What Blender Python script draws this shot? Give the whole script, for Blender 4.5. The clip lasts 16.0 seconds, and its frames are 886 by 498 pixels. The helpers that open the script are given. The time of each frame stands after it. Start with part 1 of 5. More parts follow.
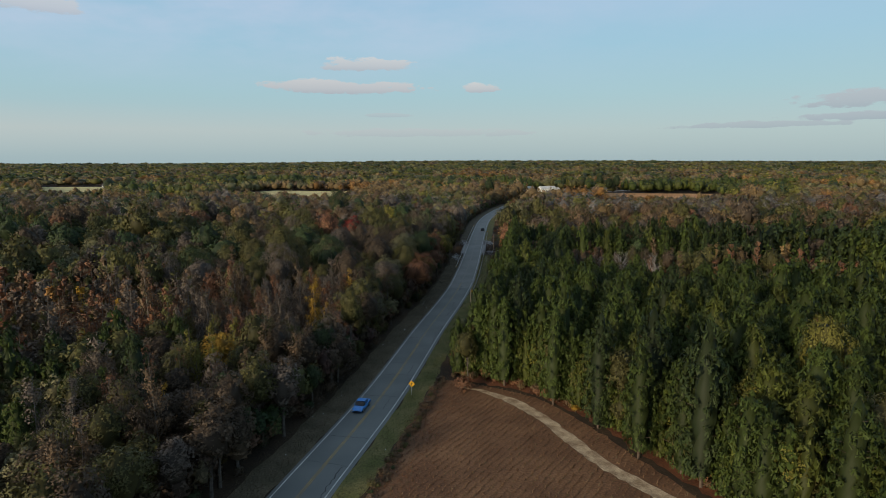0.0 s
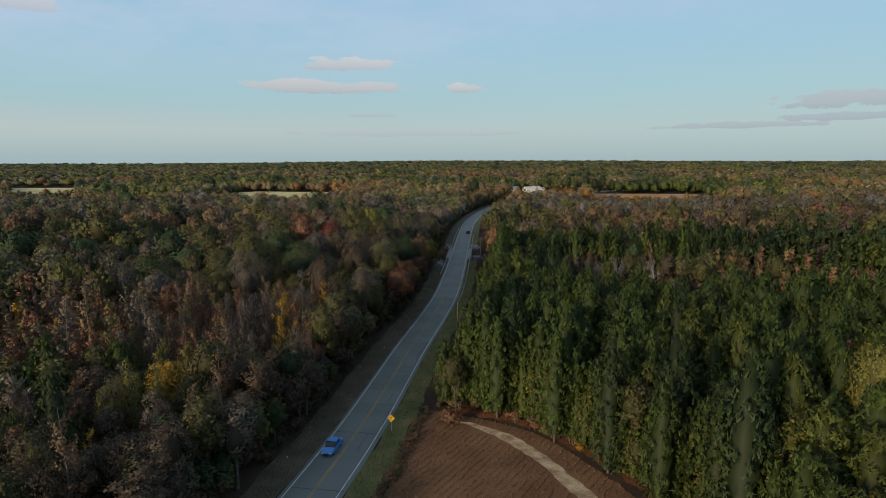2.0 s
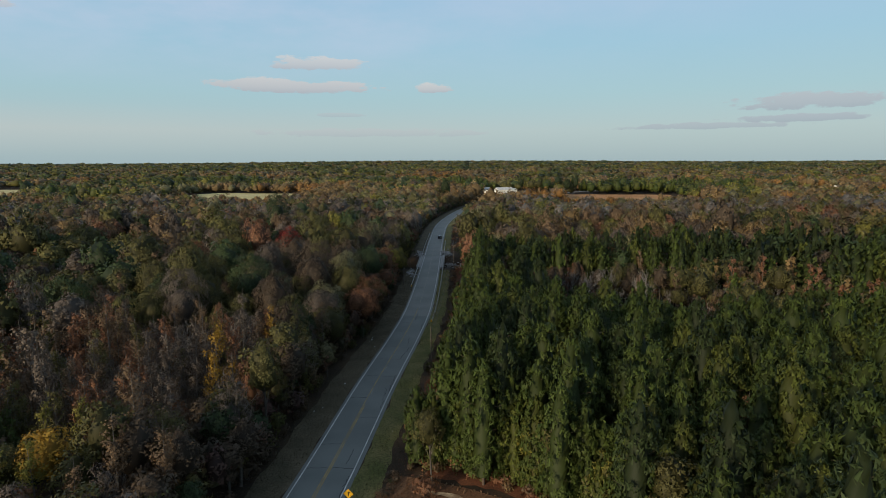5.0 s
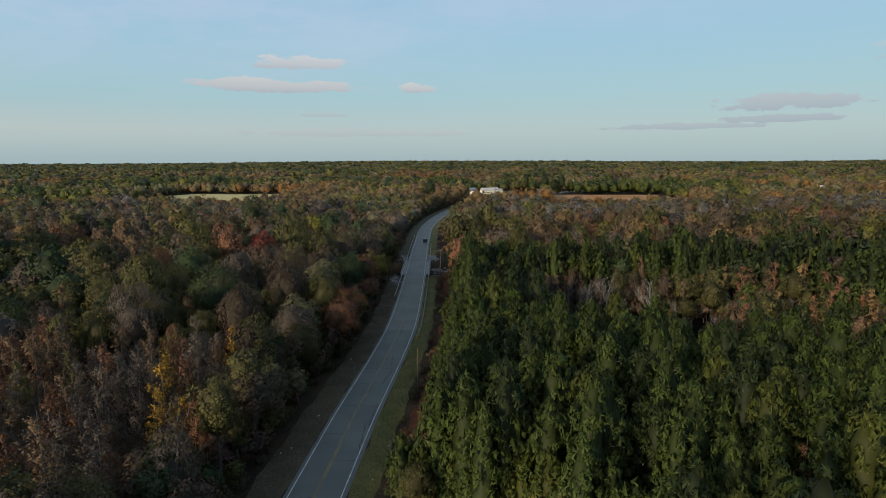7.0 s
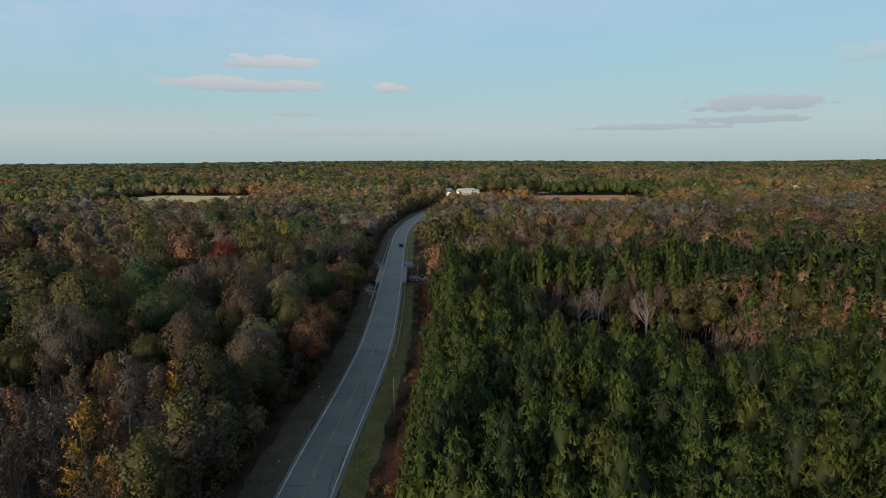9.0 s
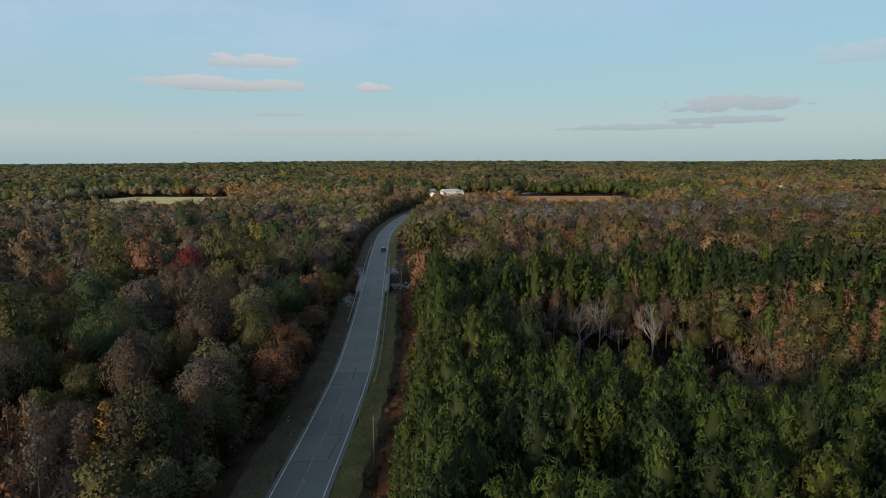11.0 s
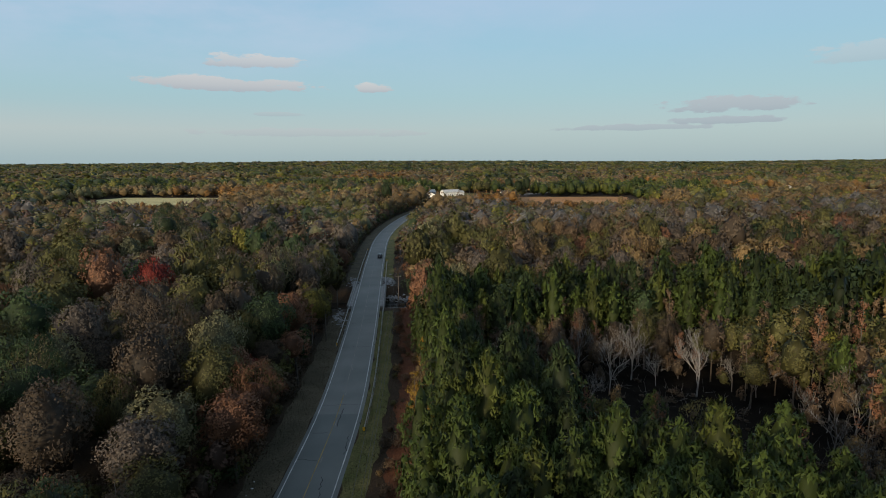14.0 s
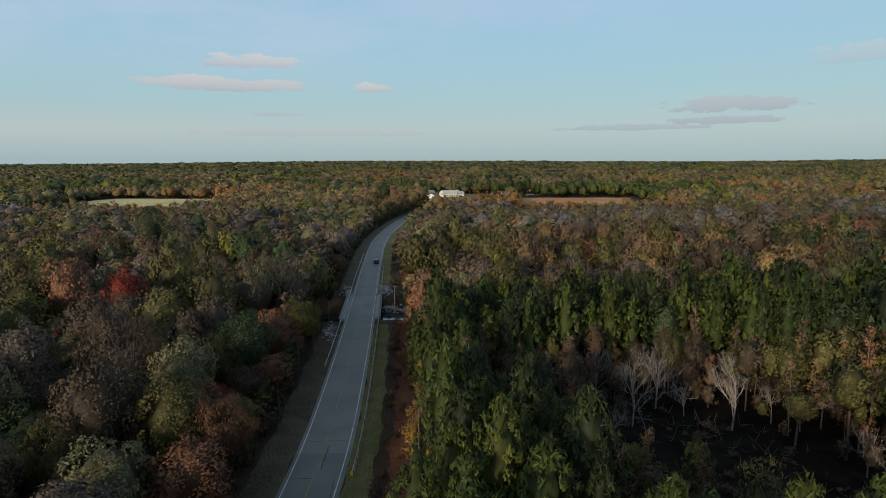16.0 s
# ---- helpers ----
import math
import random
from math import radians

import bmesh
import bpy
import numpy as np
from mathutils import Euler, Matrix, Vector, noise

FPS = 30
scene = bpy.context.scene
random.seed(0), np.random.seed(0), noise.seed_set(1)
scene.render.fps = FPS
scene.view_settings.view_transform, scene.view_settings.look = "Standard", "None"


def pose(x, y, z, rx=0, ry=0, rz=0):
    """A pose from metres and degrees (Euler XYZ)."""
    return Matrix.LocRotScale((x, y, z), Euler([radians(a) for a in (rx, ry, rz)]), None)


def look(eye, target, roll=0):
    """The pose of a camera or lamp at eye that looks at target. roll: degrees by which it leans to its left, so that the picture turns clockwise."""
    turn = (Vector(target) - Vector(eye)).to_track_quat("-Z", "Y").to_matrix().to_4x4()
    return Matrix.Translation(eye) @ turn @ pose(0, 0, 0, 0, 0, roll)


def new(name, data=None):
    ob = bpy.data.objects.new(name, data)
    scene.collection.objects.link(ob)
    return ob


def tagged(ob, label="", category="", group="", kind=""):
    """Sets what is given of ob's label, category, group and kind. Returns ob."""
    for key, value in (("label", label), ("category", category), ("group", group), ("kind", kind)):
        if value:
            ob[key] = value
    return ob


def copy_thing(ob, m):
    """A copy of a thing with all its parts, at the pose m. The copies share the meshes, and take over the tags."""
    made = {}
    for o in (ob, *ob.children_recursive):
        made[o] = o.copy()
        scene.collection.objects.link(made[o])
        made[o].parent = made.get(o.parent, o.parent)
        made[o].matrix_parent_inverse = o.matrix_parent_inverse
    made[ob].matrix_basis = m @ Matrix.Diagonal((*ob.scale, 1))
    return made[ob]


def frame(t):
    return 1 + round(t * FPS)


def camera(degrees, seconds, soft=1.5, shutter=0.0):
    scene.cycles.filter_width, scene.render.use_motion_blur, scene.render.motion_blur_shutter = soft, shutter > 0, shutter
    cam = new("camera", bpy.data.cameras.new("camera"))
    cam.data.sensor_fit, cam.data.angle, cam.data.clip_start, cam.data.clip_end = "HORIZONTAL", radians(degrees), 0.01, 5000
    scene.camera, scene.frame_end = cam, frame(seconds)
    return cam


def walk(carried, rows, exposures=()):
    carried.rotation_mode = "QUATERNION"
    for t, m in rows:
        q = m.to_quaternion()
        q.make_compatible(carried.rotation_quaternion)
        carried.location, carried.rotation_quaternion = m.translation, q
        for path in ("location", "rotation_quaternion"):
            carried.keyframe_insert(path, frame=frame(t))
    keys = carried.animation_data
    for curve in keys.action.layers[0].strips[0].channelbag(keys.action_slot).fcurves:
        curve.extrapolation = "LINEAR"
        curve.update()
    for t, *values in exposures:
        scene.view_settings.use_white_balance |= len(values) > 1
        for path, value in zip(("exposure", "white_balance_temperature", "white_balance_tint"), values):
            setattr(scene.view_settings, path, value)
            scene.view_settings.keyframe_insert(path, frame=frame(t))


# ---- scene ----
cam = camera(73.635, 16.0, soft=0.7)
TILT, ROLL = 81.390, -0.207
PATH = [
    (0, pose(0.000, 0.000, 41.000, TILT, 0, -0.000) @ pose(0, 0, 0, 0, 0, ROLL)),
    (1, pose(0.097, 6.954, 40.985, TILT, 0, -0.661) @ pose(0, 0, 0, 0, 0, ROLL)),
    (2, pose(0.097, 13.698, 41.013, TILT, 0, -1.554) @ pose(0, 0, 0, 0, 0, ROLL)),
    (3, pose(0.115, 20.209, 41.117, TILT, 0, -2.557) @ pose(0, 0, 0, 0, 0, ROLL)),
    (4, pose(0.364, 26.741, 41.218, TILT, 0, -3.526) @ pose(0, 0, 0, 0, 0, ROLL)),
    (5, pose(0.612, 33.572, 41.143, TILT, 0, -4.468) @ pose(0, 0, 0, 0, 0, ROLL)),
    (6, pose(0.839, 40.588, 40.977, TILT, 0, -5.307) @ pose(0, 0, 0, 0, 0, ROLL)),
    (7, pose(1.153, 47.515, 40.923, TILT, 0, -5.998) @ pose(0, 0, 0, 0, 0, ROLL)),
    (8, pose(1.495, 54.232, 41.036, TILT, 0, -7.111) @ pose(0, 0, 0, 0, 0, ROLL)),
    (9, pose(1.938, 60.715, 41.141, TILT, 0, -8.384) @ pose(0, 0, 0, 0, 0, ROLL)),
    (10, pose(2.583, 67.374, 41.163, TILT, 0, -9.419) @ pose(0, 0, 0, 0, 0, ROLL)),
    (11, pose(3.397, 74.228, 41.113, TILT, 0, -10.014) @ pose(0, 0, 0, 0, 0, ROLL)),
    (12, pose(4.290, 81.065, 41.021, TILT, 0, -10.097) @ pose(0, 0, 0, 0, 0, ROLL)),
    (13, pose(5.187, 87.731, 40.905, TILT, 0, -10.086) @ pose(0, 0, 0, 0, 0, ROLL)),
    (14, pose(6.053, 94.236, 40.810, TILT, 0, -10.093) @ pose(0, 0, 0, 0, 0, ROLL)),
    (15, pose(7.027, 100.545, 40.822, TILT, 0, -10.138) @ pose(0, 0, 0, 0, 0, ROLL)),
    (16, pose(8.109, 106.713, 40.948, TILT, 0, -10.162) @ pose(0, 0, 0, 0, 0, ROLL)),
]
EXPOSURE = 0.0
walk(cam, PATH, [(0, EXPOSURE), (16, EXPOSURE)])

# ---- world and light ----
SUN_AZ, SUN_EL = 222.0, 15.0      # degrees clockwise from the first heading, and above the horizon


def build_world():
    w = bpy.data.worlds.new("sky")
    w.use_nodes = True
    scene.world = w
    nt = w.node_tree
    N, L = nt.nodes, nt.links

    def node(kind, **kw):
        n = N.new(kind)
        for k, v in kw.items():
            n.inputs[int(k[1:])].default_value = v
        return n

    def calc(op, a, b=None, c=None, clamp=False):
        n = N.new("ShaderNodeMath")
        n.operation, n.use_clamp = op, clamp
        for i, v in enumerate((a, b, c)):
            if v is None:
                continue
            if isinstance(v, (int, float)):
                n.inputs[i].default_value = v
            else:
                L.new(v, n.inputs[i])
        return n.outputs[0]

    def mix(f, a, b):
        n = N.new("ShaderNodeMix")
        n.data_type = 'RGBA'
        for i, v in ((0, f), (6, a), (7, b)):
            if isinstance(v, (int, float)):
                n.inputs[i].default_value = v
            elif isinstance(v, tuple):
                n.inputs[i].default_value = (*v, 1)
            else:
                L.new(v, n.inputs[i])
        return n.outputs[2]

    tex = N.new("ShaderNodeTexCoord")
    sep = N.new("ShaderNodeSeparateXYZ")
    L.new(tex.outputs["Generated"], sep.inputs[0])
    x, y, z = sep.outputs
    az = calc('MULTIPLY', calc('ARCTAN2', x, y), 57.2958)
    el = calc('MULTIPLY', calc('ARCSINE', z), 57.2958)
    sky = N.new("ShaderNodeTexSky")
    sky.sky_type, sky.sun_disc = 'NISHITA', False
    sky.sun_elevation, sky.sun_rotation = radians(SUN_EL), radians(SUN_AZ)
    sky.air_density, sky.dust_density, sky.ozone_density = 1.0, 1.0, 1.0
    scaled = N.new("ShaderNodeVectorMath")
    scaled.operation = 'MULTIPLY'
    scaled.inputs[1].default_value = (SKY_GAIN * 1.1, SKY_GAIN, SKY_GAIN * 0.77)
    L.new(sky.outputs[0], scaled.inputs[0])
    # pale haze that whitens the lower sky
    ramp = N.new("ShaderNodeValToRGB")
    L.new(calc('DIVIDE', el, 30.0, clamp=True), ramp.inputs[0])
    cr = ramp.color_ramp
    stops = [(0.0, (0.355, 0.475, 0.515)), (0.09, (0.41, 0.535, 0.57)), (0.2, (0.36, 0.555, 0.63)), (0.34, (0.335, 0.555, 0.70)),
             (0.5, (0.355, 0.545, 0.74)), (1.0, (0.30, 0.45, 0.70))]
    cr.elements[0].position, cr.elements[0].color = stops[0][0], (*stops[0][1], 1)
    cr.elements[1].position, cr.elements[1].color = stops[-1][0], (*stops[-1][1], 1)
    for p, c in stops[1:-1]:
        e = cr.elements.new(p)
        e.color = (*c, 1)
    hazef = N.new("ShaderNodeMapRange")
    L.new(el, hazef.inputs[0])
    for i, v in ((1, 14.0), (2, 60.0), (3, 0.93), (4, 0.0)):
        hazef.inputs[i].default_value = v
    col = mix(hazef.outputs[0], scaled.outputs[0], ramp.outputs[0])
    # warm dusk tint low in the sky
    warm = calc('MULTIPLY', calc('SUBTRACT', 1.0, calc('DIVIDE', calc('ABSOLUTE', calc('SUBTRACT', el, 2.6)), 2.2), clamp=True),
                calc('DIVIDE', calc('SUBTRACT', 25.0, az), 70.0, clamp=True))
    col = mix(calc('MULTIPLY', warm, 0.4), col, (0.58, 0.58, 0.55))

    def noise3(sx, sy, detail, off=0.0):
        c = N.new("ShaderNodeCombineXYZ")
        L.new(calc('MULTIPLY', az, sx), c.inputs[0])
        L.new(calc('MULTIPLY', el, sy), c.inputs[1])
        c.inputs[2].default_value = off
        n = N.new("ShaderNodeTexNoise")
        n.inputs["Scale"].default_value = 1.0
        n.inputs["Detail"].default_value = detail
        n.inputs["Roughness"].default_value = 0.6
        L.new(c.outputs[0], n.inputs["Vector"])
        return n.outputs[0]

    # thin high veil
    veil = calc('MULTIPLY', calc('SUBTRACT', noise3(0.055, 0.16, 5, 3.1), 0.38), 3.2, clamp=True)
    veil = calc('MULTIPLY', veil, calc('DIVIDE', calc('SUBTRACT', el, 5.5), 7.0, clamp=True))
    veil = calc('MULTIPLY', veil, calc('DIVIDE', calc('SUBTRACT', 40.0, az), 60.0, clamp=True))
    col = mix(calc('MULTIPLY', veil, 0.9), col, (0.54, 0.61, 0.76))
    fine = noise3(0.6, 1.7, 6, 7.7)
    big = noise3(0.22, 0.8, 3, 1.2)
    # small flat clouds: azimuth, elevation, half width, half height, strength, grey
    for a0, e0, wa, we, s, g in (
            (-9.4, 6.5, 7.3, 0.85, 0.85, 0.25), (-7.2, 8.5, 4.4, 0.75, 0.75, 0.1), (3.9, 6.5, 1.7, 0.60, 0.8, 0.1),
            (35.5, 4.4, 5.4, 0.85, 0.75, 0.8), (34.5, 3.2, 5.2, 0.40, 0.7, 1.0), (27.5, 2.75, 7.0, 0.36, 0.6, 1.0),
            (-2.3, 2.4, 10.0, 0.55, 0.4, 0.6), (-5.0, 4.1, 2.6, 0.25, 0.4, 0.7), (-33.0, 11.7, 3.2, 0.9, 0.6, 0.1),
            (47.0, 7.9, 7.0, 1.1, 0.35, 0.2), (-60.0, 8.0, 9.0, 1.2, 0.7, 0.4), (75.0, 6.0, 12.0, 1.1, 0.7, 0.6),
            (120.0, 9.0, 14.0, 1.6, 0.7, 0.5), (-110.0, 10.0, 13.0, 1.5, 0.7, 0.4), (170.0, 7.0, 16.0, 1.4, 0.7, 0.4)):
        u = calc('DIVIDE', calc('SUBTRACT', az, a0), wa)
        v = calc('DIVIDE', calc('SUBTRACT', el, e0), we)
        # flat underside, bulging top
        v = calc('MULTIPLY', v, calc('ADD', 1.0, calc('MULTIPLY', calc('LESS_THAN', v, 0.0), 0.7)))
        d = calc('ADD', calc('MULTIPLY', u, u), calc('MULTIPLY', v, v))
        d = calc('ADD', d, calc('MULTIPLY', calc('SUBTRACT', fine, 0.5), 3.2))
        d = calc('ADD', d, calc('MULTIPLY', calc('SUBTRACT', big, 0.5), 2.2))
        m = calc('MULTIPLY', calc('SUBTRACT', 1.0, d), 2.4, clamp=True)
        m = calc('MULTIPLY', m, s)
        shade = calc('ADD', calc('MULTIPLY', v, 0.45), 0.55, clamp=True)
        top = (0.68 - 0.26 * g, 0.655 - 0.20 * g, 0.64 - 0.13 * g)
        low = (0.42 - 0.09 * g, 0.44 - 0.05 * g, 0.49 - 0.04 * g)
        col = mix(m, col, mix(shade, low, top))
    bg = N["Background"]
    L.new(col, bg.inputs[0])
    bg.inputs[1].default_value = 1.0


SKY_GAIN = 0.155
build_world()
sun = new("sun", bpy.data.lights.new("sun", 'SUN'))
sun.data.energy, sun.data.angle, sun.data.color = 3.5, radians(4), (1.0, 0.82, 0.57)
_s = Vector((math.sin(radians(SUN_AZ)) * math.cos(radians(SUN_EL)), math.cos(radians(SUN_AZ)) * math.cos(radians(SUN_EL)), math.sin(radians(SUN_EL))))
sun.matrix_world = look(_s * 100, (0, 0, 0))

# ---- materials ----
def surface(name, a, b, scale=1.0, rough=0.9, bump=0.3, fine=12.0, metal=0.0, spec=0.3, lo=0.35, hi=0.65, grain=0.32):
    """Two colours mixed by a coarse noise, a fine noise for grain, and relief."""
    m = bpy.data.materials.new(name)
    m.use_nodes = True
    N, L = m.node_tree.nodes, m.node_tree.links
    p = N["Principled BSDF"]
    tc = N.new("ShaderNodeTexCoord")
    n1, n2 = N.new("ShaderNodeTexNoise"), N.new("ShaderNodeTexNoise")
    for n, s, d in ((n1, scale, 5), (n2, scale * fine, 4)):
        n.inputs["Scale"].default_value, n.inputs["Detail"].default_value = s, d
        L.new(tc.outputs["Object"], n.inputs["Vector"])
    r = N.new("ShaderNodeMapRange")
    r.inputs[1].default_value, r.inputs[2].default_value = lo, hi
    L.new(n1.outputs[0], r.inputs[0])
    mx = N.new("ShaderNodeMix")
    mx.data_type = 'RGBA'
    mx.inputs[6].default_value, mx.inputs[7].default_value = (*a, 1), (*b, 1)
    L.new(r.outputs[0], mx.inputs[0])
    g = N.new("ShaderNodeMapRange")
    g.inputs[1].default_value, g.inputs[2].default_value, g.inputs[3].default_value, g.inputs[4].default_value = 0.3, 0.7, 1 - grain, 1 + grain
    L.new(n2.outputs[0], g.inputs[0])
    sc = N.new("ShaderNodeVectorMath")
    sc.operation = 'SCALE'
    L.new(mx.outputs[2], sc.inputs[0])
    L.new(g.outputs[0], sc.inputs[3])
    L.new(sc.outputs[0], p.inputs["Base Color"])
    p.inputs["Roughness"].default_value, p.inputs["Metallic"].default_value = rough, metal
    p.inputs["Specular IOR Level"].default_value = spec
    if bump:
        bp = N.new("ShaderNodeBump")
        bp.inputs["Strength"].default_value, bp.inputs["Distance"].default_value = bump, 0.1
        L.new(n2.outputs[0], bp.inputs["Height"])
        L.new(bp.outputs[0], p.inputs["Normal"])
    return m


def foliage(name, trans=0.14, jitter=0.17, attr="tint"):
    """Leaf colour comes from each tree's own tint, varied leaf by leaf and tree by tree."""
    m = bpy.data.materials.new(name)
    m.use_nodes = True
    N, L = m.node_tree.nodes, m.node_tree.links
    p = N["Principled BSDF"]
    at = N.new("ShaderNodeAttribute")
    at.attribute_name = attr
    geo, oi = N.new("ShaderNodeNewGeometry"), N.new("ShaderNodeObjectInfo")
    r = N.new("ShaderNodeMapRange")
    r.inputs[3].default_value, r.inputs[4].default_value = 1 - jitter, 1 + jitter
    L.new(geo.outputs["Random Per Island"], r.inputs[0])
    r2 = N.new("ShaderNodeMapRange")
    r2.inputs[3].default_value, r2.inputs[4].default_value = 0.84, 1.2
    L.new(oi.outputs["Random"], r2.inputs[0])
    mu = N.new("ShaderNodeMath")
    mu.operation = 'MULTIPLY'
    L.new(r.outputs[0], mu.inputs[0])
    L.new(r2.outputs[0], mu.inputs[1])
    sc = N.new("ShaderNodeVectorMath")
    sc.operation = 'SCALE'
    L.new(at.outputs["Color"], sc.inputs[0])
    L.new(mu.outputs[0], sc.inputs[3])
    L.new(sc.outputs[0], p.inputs["Base Color"])
    p.inputs["Roughness"].default_value = 0.65
    p.inputs["Specular IOR Level"].default_value = 0.25
    if trans:
        tr, ms = N.new("ShaderNodeBsdfTranslucent"), N.new("ShaderNodeMixShader")
        L.new(sc.outputs[0], tr.inputs[0])
        ms.inputs[0].default_value = trans
        L.new(p.outputs[0], ms.inputs[1])
        L.new(tr.outputs[0], ms.inputs[2])
        L.new(ms.outputs[0], N["Material Output"].inputs[0])
    return m


def plain(name, c, rough=0.5, metal=0.0, spec=0.5):
    return surface(name, tuple(v * 0.9 for v in c), tuple(min(1, v * 1.08) for v in c), 3.0, rough, 0.0, 6.0, metal=metal, spec=spec)


M_LEAF = foliage("leaves")
M_NEEDLE = foliage("pine_needles", trans=0.08)
M_FAR = foliage("far_woods_leaves", trans=0.0, jitter=0.12)
M_BARK = surface("bark", (0.06, 0.05, 0.042), (0.12, 0.105, 0.09), 1.5, 0.95, 0.5)
M_GREYBARK = surface("weathered_grey_bark", (0.17, 0.158, 0.147), (0.28, 0.262, 0.245), 1.2, 0.9, 0.4)
M_DULLBARK = surface("dull_grey_bark", (0.085, 0.076, 0.068), (0.15, 0.138, 0.125), 1.2, 0.9, 0.4)
M_PINEBARK = surface("pine_bark", (0.085, 0.06, 0.045), (0.15, 0.115, 0.09), 1.5, 0.95, 0.5)
M_LITTER = surface("leaf_litter", (0.028, 0.020, 0.012), (0.065, 0.042, 0.024), 0.12, 0.95, 0.6, 25.0)
M_GRASS_R = surface("mown_verge_grass", (0.095, 0.105, 0.03), (0.17, 0.15, 0.06), 0.22, 0.95, 0.6, 14.0)
M_GRASS_L = surface("dry_brown_verge", (0.075, 0.066, 0.04), (0.125, 0.103, 0.066), 0.25, 0.95, 0.6, 14.0)
M_ROAD = surface("worn_asphalt", (0.142, 0.158, 0.152), (0.182, 0.198, 0.188), 0.12, 0.75, 0.05, 60.0, grain=0.09)
M_ROAD2 = surface("pale_asphalt", (0.185, 0.195, 0.185), (0.235, 0.243, 0.228), 0.12, 0.75, 0.05, 60.0, grain=0.09)
M_SEAL = surface("crack_sealant", (0.02, 0.02, 0.022), (0.04, 0.04, 0.042), 2.0, 0.6, 0.1)
M_WHITE = surface("worn_white_paint", (0.42, 0.43, 0.43), (0.68, 0.69, 0.68), 0.8, 0.7, 0.1, 20.0)
M_YELLOW = surface("worn_yellow_paint", (0.25, 0.17, 0.06), (0.50, 0.33, 0.09), 0.5, 0.7, 0.1, 20.0)
M_PALE = surface("faded_line_paint", (0.21, 0.20, 0.18), (0.34, 0.32, 0.28), 0.5, 0.7, 0.1, 20.0)
M_FIELD = surface("red_brown_soil", (0.115, 0.058, 0.030), (0.19, 0.102, 0.052), 0.12, 0.95, 0.7, 30.0)
M_SAND = surface("pale_sand_track", (0.22, 0.15, 0.09), (0.52, 0.41, 0.27), 0.55, 0.95, 0.5, 10.0)
M_RUST = surface("rusty_leaf_fall", (0.10, 0.038, 0.018), (0.17, 0.065, 0.03), 0.4, 0.95, 0.6, 12.0)
M_HAY = surface("sunlit_pale_meadow", (0.46, 0.40, 0.18), (0.58, 0.51, 0.25), 0.02, 0.95, 0.4, 20.0)
M_CLAY = surface("orange_clay_field", (0.40, 0.19, 0.075), (0.48, 0.26, 0.11), 0.02, 0.95, 0.4, 20.0)
M_WATER = plain("dark_creek_water", (0.012, 0.014, 0.012), 0.06, 0.0, 0.5)
M_ROCK = surface("pale_riprap", (0.22, 0.22, 0.22), (0.42, 0.415, 0.41), 0.8, 0.85, 0.5)
M_STEEL = surface("galvanised_steel", (0.52, 0.53, 0.54), (0.68, 0.69, 0.70), 1.0, 0.5, 0.05, metal=0.35)
M_CONC = surface("concrete", (0.26, 0.255, 0.245), (0.36, 0.35, 0.335), 0.7, 0.9, 0.3)
M_SIGN = plain("yellow_sign_face", (0.78, 0.42, 0.02), 0.5)
M_BLACK = plain("black_plastic", (0.015, 0.015, 0.016), 0.5)
M_RUBBER = plain("tyre_rubber", (0.02, 0.02, 0.02), 0.8)
M_GLASS = plain("tinted_glass", (0.012, 0.016, 0.02), 0.08)
M_BLUE = plain("blue_car_paint", (0.05, 0.25, 0.66), 0.25)
M_DARKCAR = plain("dark_car_paint", (0.028, 0.034, 0.042), 0.25)
M_SILVER = plain("white_car_paint", (0.55, 0.57, 0.6), 0.3)
M_CHROME = plain("alloy", (0.5, 0.5, 0.5), 0.3, 0.9)
M_LAMP = plain("clear_lamp_glass", (0.6, 0.62, 0.65), 0.15)
M_TAIL = plain("red_lamp_glass", (0.35, 0.02, 0.02), 0.2)
M_WOOD = surface("weathered_pole_wood", (0.085, 0.072, 0.06), (0.15, 0.13, 0.11), 1.0, 0.9, 0.3)
M_WIRE = plain("wire", (0.05, 0.05, 0.05), 0.6)
M_SIDING = surface("white_siding", (0.68, 0.66, 0.61), (0.80, 0.78, 0.74), 0.4, 0.8, 0.1)
M_TAN = surface("tan_siding", (0.48, 0.40, 0.30), (0.58, 0.50, 0.39), 0.4, 0.8, 0.1)
M_ROOF = surface("grey_shingle_roof", (0.10, 0.10, 0.105), (0.17, 0.165, 0.165), 0.7, 0.9, 0.3)
M_METALROOF = surface("pale_metal_roof", (0.46, 0.46, 0.46), (0.60, 0.60, 0.59), 0.7, 0.5, 0.1)
M_LITTERW = plain("white_litter", (0.7, 0.7, 0.7), 0.6)
M_SWAMP = surface("black_swamp_floor", (0.006, 0.005, 0.004), (0.016, 0.013, 0.010), 0.3, 0.9, 0.3, spec=0.05)

# ---- plan: the road's line and the lie of the land ----
LINE = [(-52.5, -90), (-33.0, 0), (-17.9, 67.2), (-11.0, 97.5), (-3.45, 140), (1.7, 166.5), (5.4, 188), (9.3, 220.5), (15.2, 279),
        (20.6, 334), (30.0, 411), (48.6, 494), (63.5, 542), (84, 590), (113, 640), (150, 690), (200, 745), (270, 800)]


